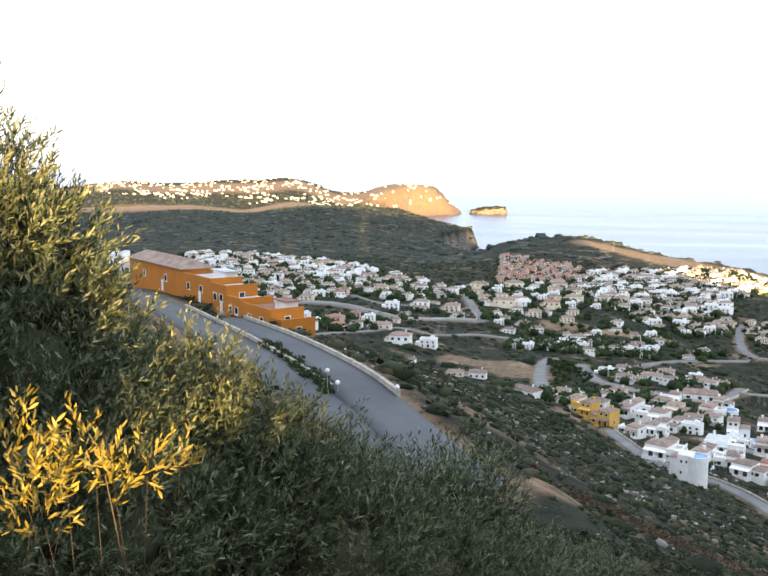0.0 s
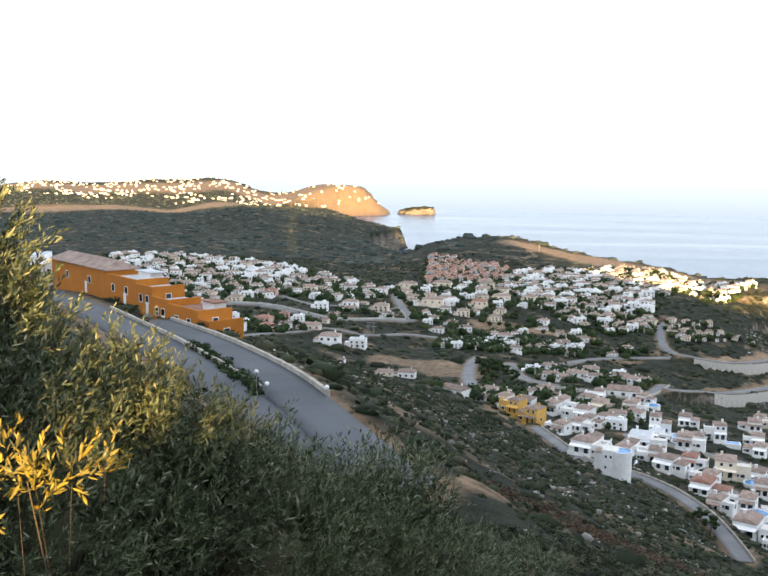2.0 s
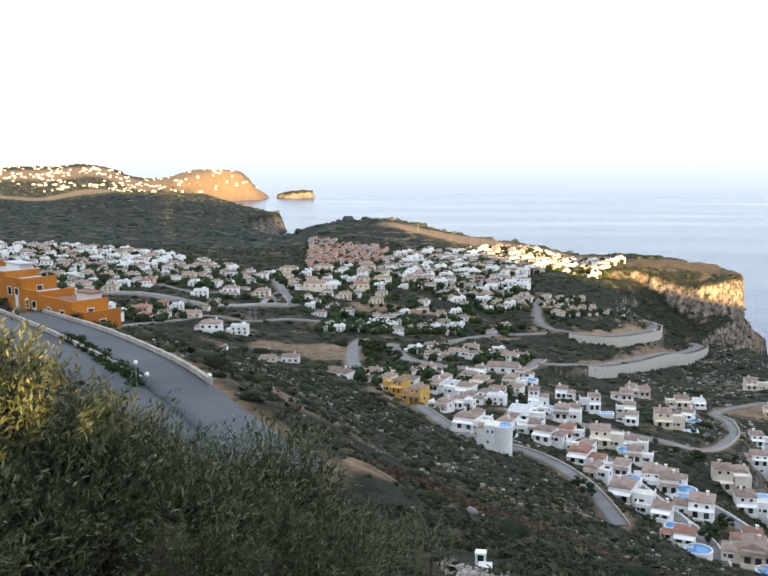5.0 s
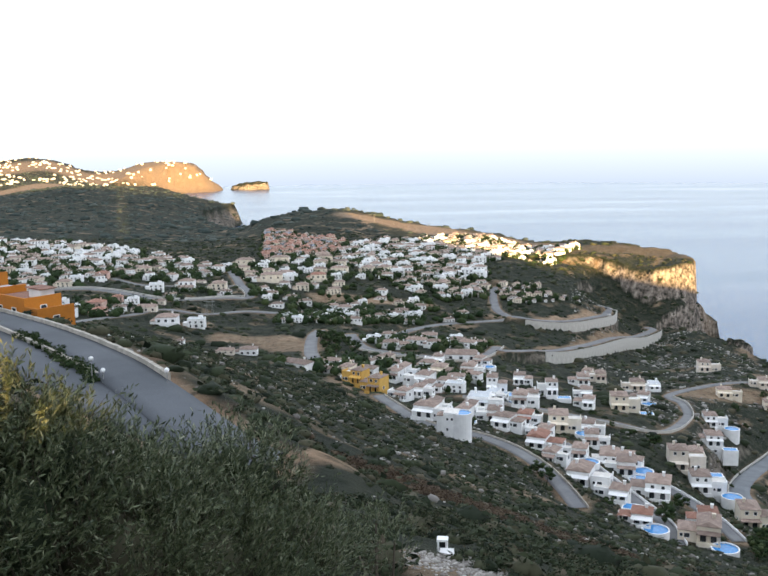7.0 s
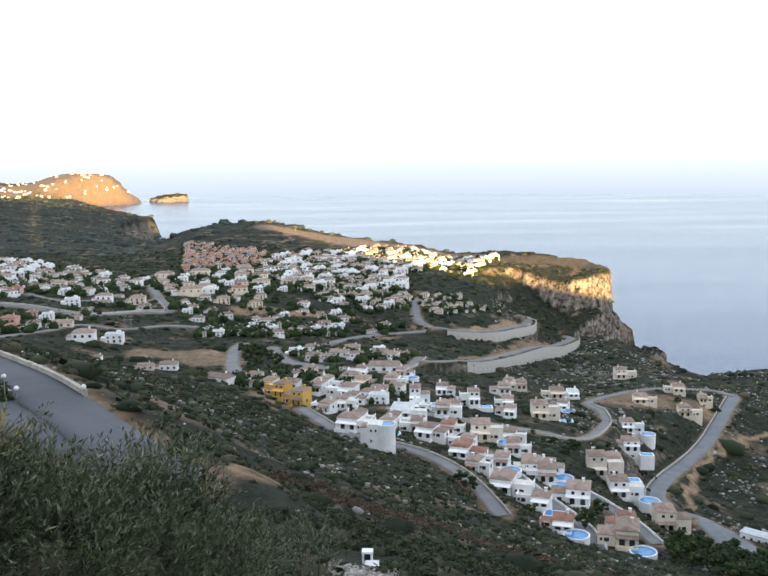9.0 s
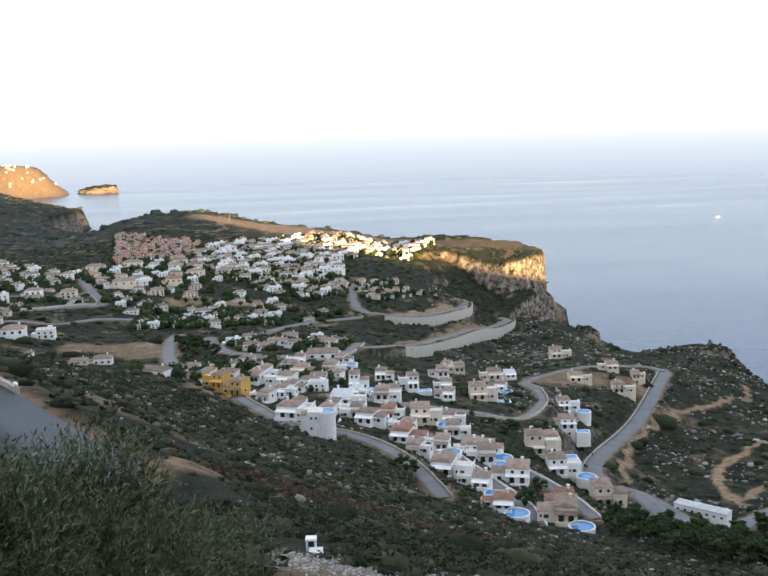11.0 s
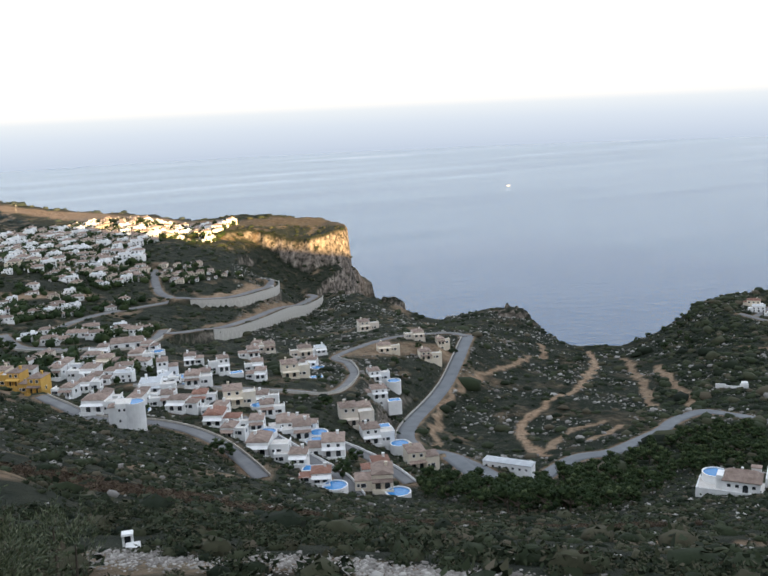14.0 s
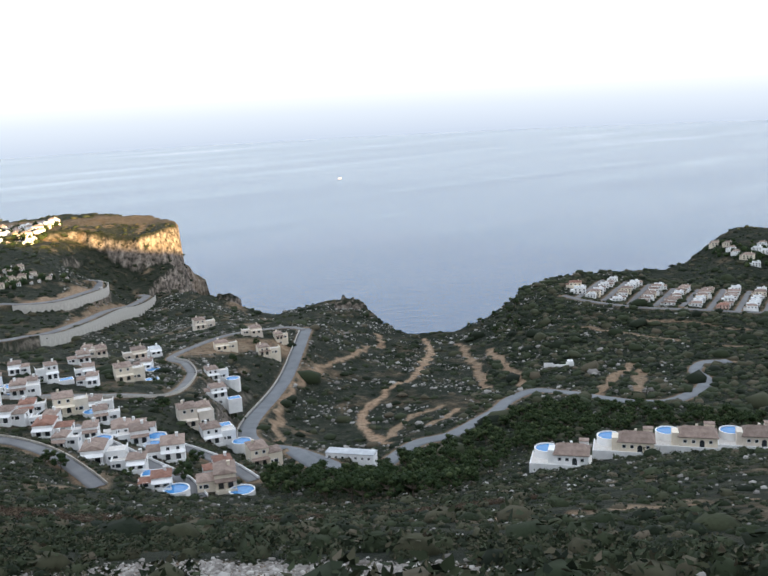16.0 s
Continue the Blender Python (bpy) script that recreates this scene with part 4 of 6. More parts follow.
PROTO = {}
for nm, label, wall, roof, w, d, h, kind in (
        ("w_hip", "white rendered house with a brown tiled hip roof", M_WHITE, M_TILE, 12, 9, 4.0, "hip"),
        ("w_ter", "white two-storey house with a front terrace", M_WHITE, M_TILE, 12, 9, 6.0, "terrace"),
        ("w_flat", "white flat-roofed house with parapets", M_WHITE, M_FLATROOF, 13, 9, 6.2, "flat"),
        ("w_low", "low white house with a weathered gable roof", M_WHITE, M_TILE, 14, 8, 3.2, "gable"),
        ("c_hip", "cream rendered house with a brown tiled roof", M_CREAM, M_TILE, 12, 10, 5.6, "hip"),
        ("c_ter", "cream two-storey house with a front terrace", M_CREAM, M_REDTILE, 13, 9, 6.0, "terrace"),
        ("b_low", "low beige house with a weathered tiled roof", M_BEIGE, M_TILE, 15, 9, 3.6, "gable"),
        ("p_hip", "pink rendered house with a red tiled roof", M_PINK, M_REDTILE, 11, 9, 5.5, "hip"),
        ("pk_row", "pink terraced house with a tiled gable roof", M_PINK, M_REDTILE, 8, 9, 6.5, "plain"),
        ("oc_row", "ochre terraced house with a tiled gable roof", M_CREAM, M_REDTILE, 8, 9, 6.0, "plain"),
        ("bl_row", "pale blue terraced house with a tiled roof", M_BLUE, M_TILE, 8, 9, 6.2, "plain"),
        ("w_row", "white terraced house with a tiled roof", M_WHITE, M_TILE, 7, 8, 4.6, "plain"),
        ("block", "long cream apartment block of two storeys", M_CREAM, M_TILE, 20, 11, 7.5, "terrace"),
        ("wblock", "long white apartment block with a flat roof", M_WHITE, M_FLATROOF, 22, 11, 6.8, "flat")):
    PROTO[nm] = far_house(label, wall, roof, w, d, h, kind, "houses of the hillside town")
    PROTO[nm]["size"] = max(w, d) * 0.5

USED = set()


MASS = []


def mass_house(nm, x, y, turn, s):
    MASS.append((nm, pose(x, y, town_height(x, y) + 0.3, 0, 0, turn) @ Matrix.Diagonal((s, s, s, 1))))
    TAKEN.append((x, y, PROTO[nm]["size"] * s))


def build_mass():
    """The crowded far quarters as one object."""
    vs, fs, ms, mats, k = [], [], [], [], 0
    shapes = {}
    for nm, m in MASS:
        if nm not in shapes:
            got = []
            for c in PROTO[nm].children:
                me = c.data
                mat = me.materials[0]
                if mat not in mats:
                    mats.append(mat)
                tri = []
                for p in me.polygons:
                    tri += [(p.vertices[0], p.vertices[i], p.vertices[i + 1]) for i in range(1, len(p.vertices) - 1)]
                got.append((np.array([tuple(v.co) for v in me.vertices]), np.array(tri), mats.index(mat)))
            shapes[nm] = got
        r = np.array(m)
        for v, f, i in shapes[nm]:
            vs.append(v @ r[:3, :3].T + r[:3, 3])
            fs.append(f + k)
            ms.append(np.full(len(f), i))
            k += len(v)
    v, f = np.concatenate(vs), np.concatenate(fs)
    me = bpy.data.meshes.new("far_quarter")
    me.from_pydata(v.tolist(), [], f.tolist())
    for mat in mats:
        me.materials.append(mat)
    me.polygons.foreach_set("material_index", np.concatenate(ms).astype(np.int32))
    tagged(new("far_quarter", me), "crowded white and pink houses of the far town quarters", "houses", kind="stuff")


def put_house(nm, x, y, turn, s=1.0, sink=0.0):
    m = pose(x, y, town_height(x, y) + 0.3 - sink, 0, 0, turn) @ Matrix.Diagonal((s, s, s, 1))
    if nm in USED:
        ob = copy_thing(PROTO[nm], m)
    else:
        ob = PROTO[nm]
        ob.matrix_world = m
        USED.add(nm)
    TAKEN.append((x, y, PROTO[nm]["size"] * s))
    return ob


GREENS = []
for zi, (ring, gap, kinds, face, jitter, most) in enumerate(ZONES):
    rnd = random.Random(100 + zi)
    xs, ys = [p[0] for p in ring], [p[1] for p in ring]
    made, tries = 0, 0
    while made < most and tries < most * 30:
        tries += 1
        x, y = rnd.uniform(min(xs), max(xs)), rnd.uniform(min(ys), max(ys))
        if not inside(np.array([x]), np.array([y]), ring)[0]:
            continue
        nm, s = rnd.choice(kinds), rnd.uniform(0.6, 0.95) * (0.72 if zi == 4 else 1.0)
        if not free(x, y, gap / 2):
            continue
        (mass_house if zi in (1, 2) or math.hypot(x, y) > 900 and zi == 0 else put_house)(nm, x, y, face + rnd.uniform(-jitter, jitter), s)
        TAKEN[-1] = (x, y, gap / 2)
        made += 1
        for _ in range(1 if zi == 4 else 5):
            a, r = rnd.uniform(0, 6.28), gap * rnd.uniform(0.45, 0.7)
            GREENS.append((x + r * math.cos(a), y + r * math.sin(a), rnd.uniform(0.6, 1.2)))

for nm, x, y, turn, s in SINGLES:
    put_house(nm, x, y, turn, s)

# terraced rows on the hill above the cove
rnd = random.Random(140)
for k in range(-2, 6):
    for i in range(8):
        x = 563 + ROW_STEP[0] * k + ROW_WAY[0] * (5 + 10.5 * i)
        y = 520.5 + ROW_STEP[1] * k + ROW_WAY[1] * (5 + 10.5 * i)
        put_house(rnd.choice(("w_flat", "w_low", "w_ter", "w_hip", "w_flat", "p_hip" if k == 3 else "c_hip")), x, y, -50 + rnd.uniform(-4, 4), rnd.uniform(0.66, 0.82))
put_house("w_flat", 547, 575, -45, 1.0)
put_house("c_ter", 556, 590, -45, 0.8)

build_mass()

KINDS = {"w": (M_WHITE, M_TILE, "white rendered villa with a brown tiled roof"), "c": (M_CREAM, M_TILE, "cream rendered villa with a brown tiled roof"),
         "b": (M_BEIGE, M_TILE, "beige rendered villa with a weathered tiled roof"), "y": (M_OCHRE, M_TILE, "ochre yellow villa with a tiled roof"),
         "f": (M_WHITE, M_FLATROOF, "white villa with a pale flat roof"), "r": (M_WHITE, M_REDTILE, "white villa with a reddish tiled roof")}
for row in VILLA_ROWS:
    for x, y, turn, w, d, h, kind, pool in row:
        wall, roof, label = KINDS[kind]
        if pool:
            label += " and a blue pool"
        villa(label, wall, roof, w, d, h * 0.98, x, y, town_height(x, y) + 1.3, turn, pool, down=5.5)
for i, (x, y, kind) in enumerate(INFILL):
    if all((x - a) ** 2 + (y - b) ** 2 > 56 for a, b, c in TAKEN) and free(x, y, 2.5):
        wall, roof, label = KINDS[kind]
        villa(label, wall, roof, 9.0, 7.0, 3.4 + 0.4 * (i % 3), x, y, town_height(x, y) + 1.0, -20 + 7 * (i % 3 - 1), "round" if i % 3 == 0 else "", down=5.0)
        TAKEN.append((x, y, 5.0))



# ---- plants ----
def leaf_material(name, stops, rough=0.6):
    m, n, l, b = material(name, rough)
    g = n.new("ShaderNodeNewGeometry")
    c = ramp_node(n, l, g.outputs["Random Per Island"], *stops)
    c = mix_node(n, l, "OVERLAY", 0.4, c, noise_node(n, l, 2.5, 4))
    l.new(c, b.inputs["Base Color"])
    b.inputs["Specular IOR Level"].default_value = 0.35 if rough < 0.6 else 0.15
    return m


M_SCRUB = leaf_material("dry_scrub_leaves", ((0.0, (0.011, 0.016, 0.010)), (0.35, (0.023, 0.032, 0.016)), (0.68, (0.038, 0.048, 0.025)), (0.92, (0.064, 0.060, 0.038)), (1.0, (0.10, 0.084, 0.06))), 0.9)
M_PINE = leaf_material("pine_needles", ((0.0, (0.012, 0.024, 0.009)), (0.6, (0.028, 0.047, 0.017)), (1.0, (0.055, 0.072, 0.028))), 0.85)
M_OLIVE = leaf_material("shrub_leaves", ((0.0, (0.036, 0.050, 0.026)), (0.5, (0.078, 0.098, 0.048)), (0.85, (0.130, 0.150, 0.078)), (1.0, (0.23, 0.24, 0.155))), 0.5)
# shrub leaves again, with the gold of the low sun put into the colour
M_SUNLIT = leaf_material("sunlit_shrub_leaves", ((0.0, (0.10, 0.085, 0.015)), (0.6, (0.21, 0.165, 0.027)), (1.0, (0.33, 0.25, 0.045))), 0.5)
M_ROCK = leaf_material("limestone_rubble", ((0.0, (0.13, 0.12, 0.11)), (0.6, (0.26, 0.245, 0.23)), (1.0, (0.40, 0.385, 0.36))), 0.9)
M_GRAVEL = leaf_material("pale_gravel", ((0.0, (0.16, 0.145, 0.132)), (0.7, (0.28, 0.26, 0.24)), (1.0, (0.44, 0.42, 0.39))), 0.9)
# far scrub, bluer and lighter: distance haze put into the leaf colour
M_HAZY_SCRUB = leaf_material("hazy_far_scrub", ((0.0, (0.030, 0.043, 0.040)), (0.6, (0.052, 0.067, 0.060)), (1.0, (0.085, 0.098, 0.086))), 0.9)
M_BRUSH = leaf_material("dry_brush", ((0.0, (0.035, 0.024, 0.016)), (0.6, (0.075, 0.052, 0.036)), (1.0, (0.12, 0.09, 0.06))), 0.9)
M_BARK = worn("bark", (0.05, 0.038, 0.028), (0.12, 0.095, 0.07), 3, 0.95, 25, 0.6, 0.02)

GOLD = (1 + 5 ** 0.5) / 2
ICO_V = np.array([(-1, GOLD, 0), (1, GOLD, 0), (-1, -GOLD, 0), (1, -GOLD, 0), (0, -1, GOLD), (0, 1, GOLD), (0, -1, -GOLD), (0, 1, -GOLD), (GOLD, 0, -1), (GOLD, 0, 1), (-GOLD, 0, -1), (-GOLD, 0, 1)]) / 1.902
ICO_F = np.array([int(c, 12) for c in "0b5 051 017 07a 0ab 159 5b4 ba2 a76 718 394 342 326 368 389 495 24b 62a 867 981".replace(" ", "")]).reshape(-1, 3)


def lump(rs, rough=0.35, fine=False):
    """A rough lump: vertices and triangles."""
    v, f = ICO_V.copy(), ICO_F.copy()
    if fine:
        verts, cut, out = list(v), {}, []
        def mid(a, b):
            k = (min(a, b), max(a, b))
            if k not in cut:
                p = (verts[a] + verts[b]) / 2
                verts.append(p / np.linalg.norm(p))
                cut[k] = len(verts) - 1
            return cut[k]
        for a, b, c in f:
            ab, bc, ca = mid(a, b), mid(b, c), mid(c, a)
            out += [(a, ab, ca), (b, bc, ab), (c, ca, bc), (ab, bc, ca)]
        v, f = np.array(verts), np.array(out)
    return v * (1 + rs.uniform(-rough, rough, (len(v), 1))), f


def tuft(rs, n, size=0.5, core=0.75):
    """A bush: a dark inner lump with leafy flakes that stand out of it."""
    v, f = lump(rs, 0.3)
    vs, fs, k = [v * core], [f], len(v)
    for _ in range(n):
        d = rs.normal(size=3)
        d[2] = abs(d[2]) * 0.9
        d /= np.linalg.norm(d)
        c = d * rs.uniform(0.7, 1.05)
        a = rs.normal(size=3)
        a = (a + d * 1.2) / np.linalg.norm(a + d * 1.2) * size * rs.uniform(0.4, 1.0)
        b = np.cross(a, rs.normal(size=3))
        b = b / np.linalg.norm(b) * size * rs.uniform(0.15, 0.4)
        vs.append(np.array([c - a * 0.4, c + b, c + a, c - b]))
        fs.append(np.array([(k, k + 1, k + 2), (k, k + 2, k + 3)]))
        k += 4
    return np.concatenate(vs), np.concatenate(fs)


def triangles(name, v, f, mat):
    me = bpy.data.meshes.new(name)
    me.vertices.add(len(v))
    me.vertices.foreach_set("co", np.ascontiguousarray(v, np.float32).ravel())
    me.loops.add(f.size)
    me.loops.foreach_set("vertex_index", np.ascontiguousarray(f, np.int32).ravel())
    me.polygons.add(len(f))
    me.polygons.foreach_set("loop_start", np.arange(0, f.size, 3, dtype=np.int32))
    me.update(calc_edges=True)
    me.materials.append(mat)
    return me


def strew(name, kinds, x, y, z, size, flat, seed, mat, label, category):
    """Strew lumps over the land as one object."""
    rs = np.random.RandomState(seed)
    pick, turn = rs.randint(0, len(kinds), len(x)), rs.uniform(0, 6.28, len(x))
    vs, fs, k = [], [], 0
    for i, (v, f) in enumerate(kinds):
        s = np.where(pick == i)[0]
        c, sn = np.cos(turn[s])[:, None], np.sin(turn[s])[:, None]
        sz = size[s][:, None]
        wide = rs.uniform(0.8, 1.35, (len(s), 1))
        p = np.stack([x[s][:, None] + sz * wide * (c * v[:, 0] - sn * v[:, 1]), y[s][:, None] + sz * (sn * v[:, 0] + c * v[:, 1]), z[s][:, None] + sz * flat * (v[:, 2] + 0.35)], -1)
        vs.append(p.reshape(-1, 3))
        fs.append((f[None] + (np.arange(len(s)) * len(v))[:, None, None] + k).reshape(-1, 3))
        k += len(s) * len(v)
    return tagged(new(name, triangles(name, np.concatenate(vs), np.concatenate(fs), mat)), label, category, kind="stuff")


def clear_of_roads(x, y, z, bare, limit=0.35):
    return (bare < limit) & (z > 2)


def wedge(rs, n, r0, r1, a0, a1):
    """Even points over a wedge of the plan, degrees to the right of +y."""
    r = np.sqrt(rs.uniform(r0 * r0, r1 * r1, n))
    a = np.radians(rs.uniform(a0, a1, n))
    return r * np.sin(a), r * np.cos(a)


def off_houses(x, y):
    keep = np.ones(len(x), bool)
    for a, b, c in TAKEN:
        keep &= (x - a) ** 2 + (y - b) ** 2 > (c * 1.0) ** 2
    return keep


def build_scrub():
    rs = np.random.RandomState(11)
    leafy = [tuft(rs, 70, 0.34, 0.7) for _ in range(6)]
    plain = [tuft(rs, 14, 0.5, 0.85) for _ in range(8)]
    rough = [lump(rs, 0.35) for _ in range(8)]
    # close to the camera
    x, y = wedge(rs, 2600, 11, 75, -20, 62)
    z, bare = graded_height(x, y)
    keep = clear_of_roads(x, y, z, bare, 0.5) & (wave_noise(x, y, 16, 31) > -0.75)
    x, y, z = x[keep], y[keep], z[keep]
    strew("scrub", leafy, x, y, z - 0.05, rs.uniform(0.18, 0.62, len(x)) * np.where(rs.uniform(size=len(x)) > 0.9, 1.7, 1), 0.75, 1, M_SCRUB, "dark low scrub on the near hillside", "scrub")
    # the slope down to the villas
    x, y = wedge(rs, 14000, 65, 345, -26, 60)
    z, bare = graded_height(x, y)
    keep = clear_of_roads(x, y, z, bare) & off_houses(x, y) & (wave_noise(x, y, 30, 32) > -0.9)
    x, y, z = x[keep], y[keep], z[keep]
    strew("scrub", plain, x, y, z - 0.1, rs.lognormal(-0.35, 0.42, len(x)), 0.62, 2, M_SCRUB, "patchy dark scrub on the long slope", "scrub")
    # the valley and the ridges
    x, y = wedge(rs, 26000, 330, 1250, -32, 58)
    z, bare = graded_height(x, y)
    keep = clear_of_roads(x, y, z, bare, 0.25) & off_houses(x, y) & inside(x, y, COAST) & (wave_noise(x, y, 60, 33) > -0.55)
    x, y, z = x[keep], y[keep], z[keep]
    strew("scrub", rough, x, y, z - 0.2, rs.lognormal(0.28, 0.45, len(x)), 0.55, 3, M_SCRUB, "dark scrub and low trees across the valley", "scrub")
    # the dark slopes above the cove
    x, y = wedge(rs, 9000, 340, 900, 30, 58)
    z, bare = graded_height(x, y)
    keep = clear_of_roads(x, y, z, bare, 0.25) & off_houses(x, y) & inside(x, y, COAST) & (x > 0.9 * y - 60)
    x, y, z = x[keep], y[keep], z[keep]
    strew("scrub", rough, x, y, z - 0.2, rs.lognormal(0.35, 0.5, len(x)), 0.6, 13, M_SCRUB, "dense dark scrub on the slopes above the cove", "scrub")
    # far hills
    x, y = wedge(rs, 22000, 1250, 4700, -40, 10)
    z, bare = graded_height(x, y)
    keep = inside(x, y, COAST) & (z > 10) & (bare < 0.3)
    x, y, z = x[keep], y[keep], z[keep]
    strew("scrub", rough, x, y, z - 0.5, rs.lognormal(1.0, 0.5, len(x)), 0.5, 4, M_HAZY_SCRUB, "dark scrub on the far hills", "scrub")
    # limestone
    x, y = wedge(rs, 4200, 10, 330, -24, 60)
    z, bare = graded_height(x, y)
    keep = (z > 2) & off_houses(x, y) & ((bare < 0.7) | (np.hypot(x, y) < 60)) & (wave_noise(x, y, 40, 35) > -0.4)
    x, y, z = x[keep], y[keep], z[keep]
    size = np.minimum(rs.lognormal(-1.5, 0.55, len(x)) * (0.4 + 0.9 * smooth(20, 200, np.hypot(x, y))), 0.9)
    strew("rubble", [lump(rs, 0.3) for _ in range(8)], x, y, z, size, 0.6, 5, M_ROCK, "pale limestone rubble between the shrubs", "rubble")
    x, y = wedge(rs, 15000, 330, 900, 12, 50)
    z, bare = graded_height(x, y)
    keep = (z > 4) & off_houses(x, y) & (bare < 0.5) & (wave_noise(x, y, 70, 36) > -0.05) & inside(x, y, COAST)
    x, y, z = x[keep], y[keep], z[keep]
    strew("rubble", [lump(rs, 0.35) for _ in range(8)], x, y, z, rs.lognormal(-0.75, 0.55, len(x)), 0.55, 6, M_ROCK, "pale limestone outcrops on the ridge", "rubble")
    # gravel of the lay-by at the viewpoint
    n = 10000
    q = rs.uniform(0, len(LAYBY) - 1.001, n)
    i = q.astype(int)
    p = np.array(LAYBY)
    u = (q - i)[:, None]
    p = p[i] * (1 - u) + p[i + 1] * u + rs.normal(size=(n, 2)) * 0.9
    z, _ = graded_height(p[:, 0].copy(), p[:, 1].copy())
    strew("gravel", [lump(rs, 0.3) for _ in range(8)], p[:, 0], p[:, 1], z - 0.01, np.minimum(rs.lognormal(-3.3, 0.55, n), 0.13), 0.6, 8, M_GRAVEL, "pale limestone gravel beside the viewpoint", "gravel")
    # dry brush in loose bands along the slope
    for line, n, wide in (([(-4, 112), (11, 131), (34, 147), (64, 158), (78, 140), (90, 118)], 900, 7.0), ([(22, 40), (30, 31), (38, 22)], 260, 2.5)):
        q = rs.uniform(0, len(line) - 1.001, n)
        i = q.astype(int)
        p = np.array(line, float)
        u = (q - i)[:, None]
        p = p[i] * (1 - u) + p[i + 1] * u + rs.normal(size=(n, 2)) * wide * 0.5
        z, _ = graded_height(p[:, 0].copy(), p[:, 1].copy())
        strew("dry_brush", leafy, p[:, 0], p[:, 1], z - 0.05, rs.uniform(0.4, 1.0, n), 0.7, 12, M_BRUSH, "dry brown brush in bands on the slope", "brush")
    # garden greenery between houses
    g = np.array(GREENS)
    z, _ = graded_height(g[:, 0].copy(), g[:, 1].copy())
    strew("greenery", [tuft(rs, 20, 0.5, 0.85) for _ in range(6)], g[:, 0], g[:, 1], z + 0.5, g[:, 2] * 3.4, 1.0, 7, M_PINE, "dark garden trees between the town houses", "greenery")


build_scrub()


def tree_proto(name, label, group, tall, wide, seed, mat):
    """A tree: tapered leaning trunk with limbs, and a crown of many leafy clumps."""
    rs = np.random.RandomState(seed)
    e = thing(name, label, "tree", group)
    bm = bmesh.new()
    tube(bm, 0, 0, tall * 0.04, -0.5, tall * 0.55, 7, tall * 0.02)
    for i in range(5):
        a = i * 1.26 + rs.uniform(0, 0.6)
        s, h = wide * 0.5, tall * rs.uniform(0.5, 0.7)
        p = [bm.verts.new((math.cos(a + q) * 0.06 * wide, math.sin(a + q) * 0.06 * wide, tall * 0.38)) for q in (-0.5, 0.5)]
        p.append(bm.verts.new((0, 0, tall * 0.46)))
        t = bm.verts.new((math.cos(a) * s, math.sin(a) * s, h))
        bm.faces.new((p[0], p[1], t)), bm.faces.new((p[1], p[2], t)), bm.faces.new((p[2], p[0], t))
    part("trunk", bm, M_BARK, e)
    vs, fs, k = [], [], 0
    for i in range(15):
        a, q = rs.uniform(0, 6.28), rs.uniform(0.1, 0.9) ** 0.6
        hh = rs.uniform(0.42, 0.98)
        r = wide * 0.5 * q * math.sqrt(max(0.05, 1 - ((hh - 0.6) / 0.45) ** 2))
        v, f = tuft(rs, 26, 0.6, 0.8)
        v = v * wide * rs.uniform(0.14, 0.24) * (1, 1, 0.75) + (r * math.cos(a), r * math.sin(a), tall * hh * 0.92)
        vs.append(v), fs.append(f + k)
        k += len(v)
    ob = new("crown", triangles("crown", np.concatenate(vs), np.concatenate(fs), mat))
    ob.parent = e
    return e


def plant(protos, spots):
    for i, (x, y, s, turn) in enumerate(spots):
        m = pose(x, y, town_height(x, y), 0, 0, turn) @ Matrix.Diagonal((s, s, s, 1))
        k = i % len(protos)
        if i < len(protos):
            protos[k].matrix_world = m
        else:
            copy_thing(protos[k], m)


def build_trees():
    TAKEN.append((SHED[0], SHED[1], 12.0))
    rnd = random.Random(21)
    pines = [tree_proto("pine_tree", "dark green pine in the valley wood", "pines of the valley wood", 6.5, 6.0, 50 + i, M_PINE) for i in range(4)]
    spots = []
    for ring, n, gap in GROVES:
        xs, ys = [p[0] for p in ring], [p[1] for p in ring]
        made, tries = 0, 0
        while made < n and tries < n * 40:
            tries += 1
            x, y = rnd.uniform(min(xs), max(xs)), rnd.uniform(min(ys), max(ys))
            if inside(np.array([x]), np.array([y]), ring)[0] and all((x - a) ** 2 + (y - b) ** 2 > gap * gap for a, b, _, _ in spots) and free(x, y, 3.0):
                spots.append((x, y, rnd.uniform(0.75, 1.2), rnd.uniform(0, 360)))
                made += 1
    plant(pines, spots)
    bushy = [tree_proto("garden_tree", "dark rounded garden tree beside a villa", "trees in the villa gardens", 4.6, 4.6, 70 + i, M_PINE) for i in range(3)]
    plant(bushy, [(x, y, s, rnd.uniform(0, 360)) for x, y, s in GARDEN_TREES])


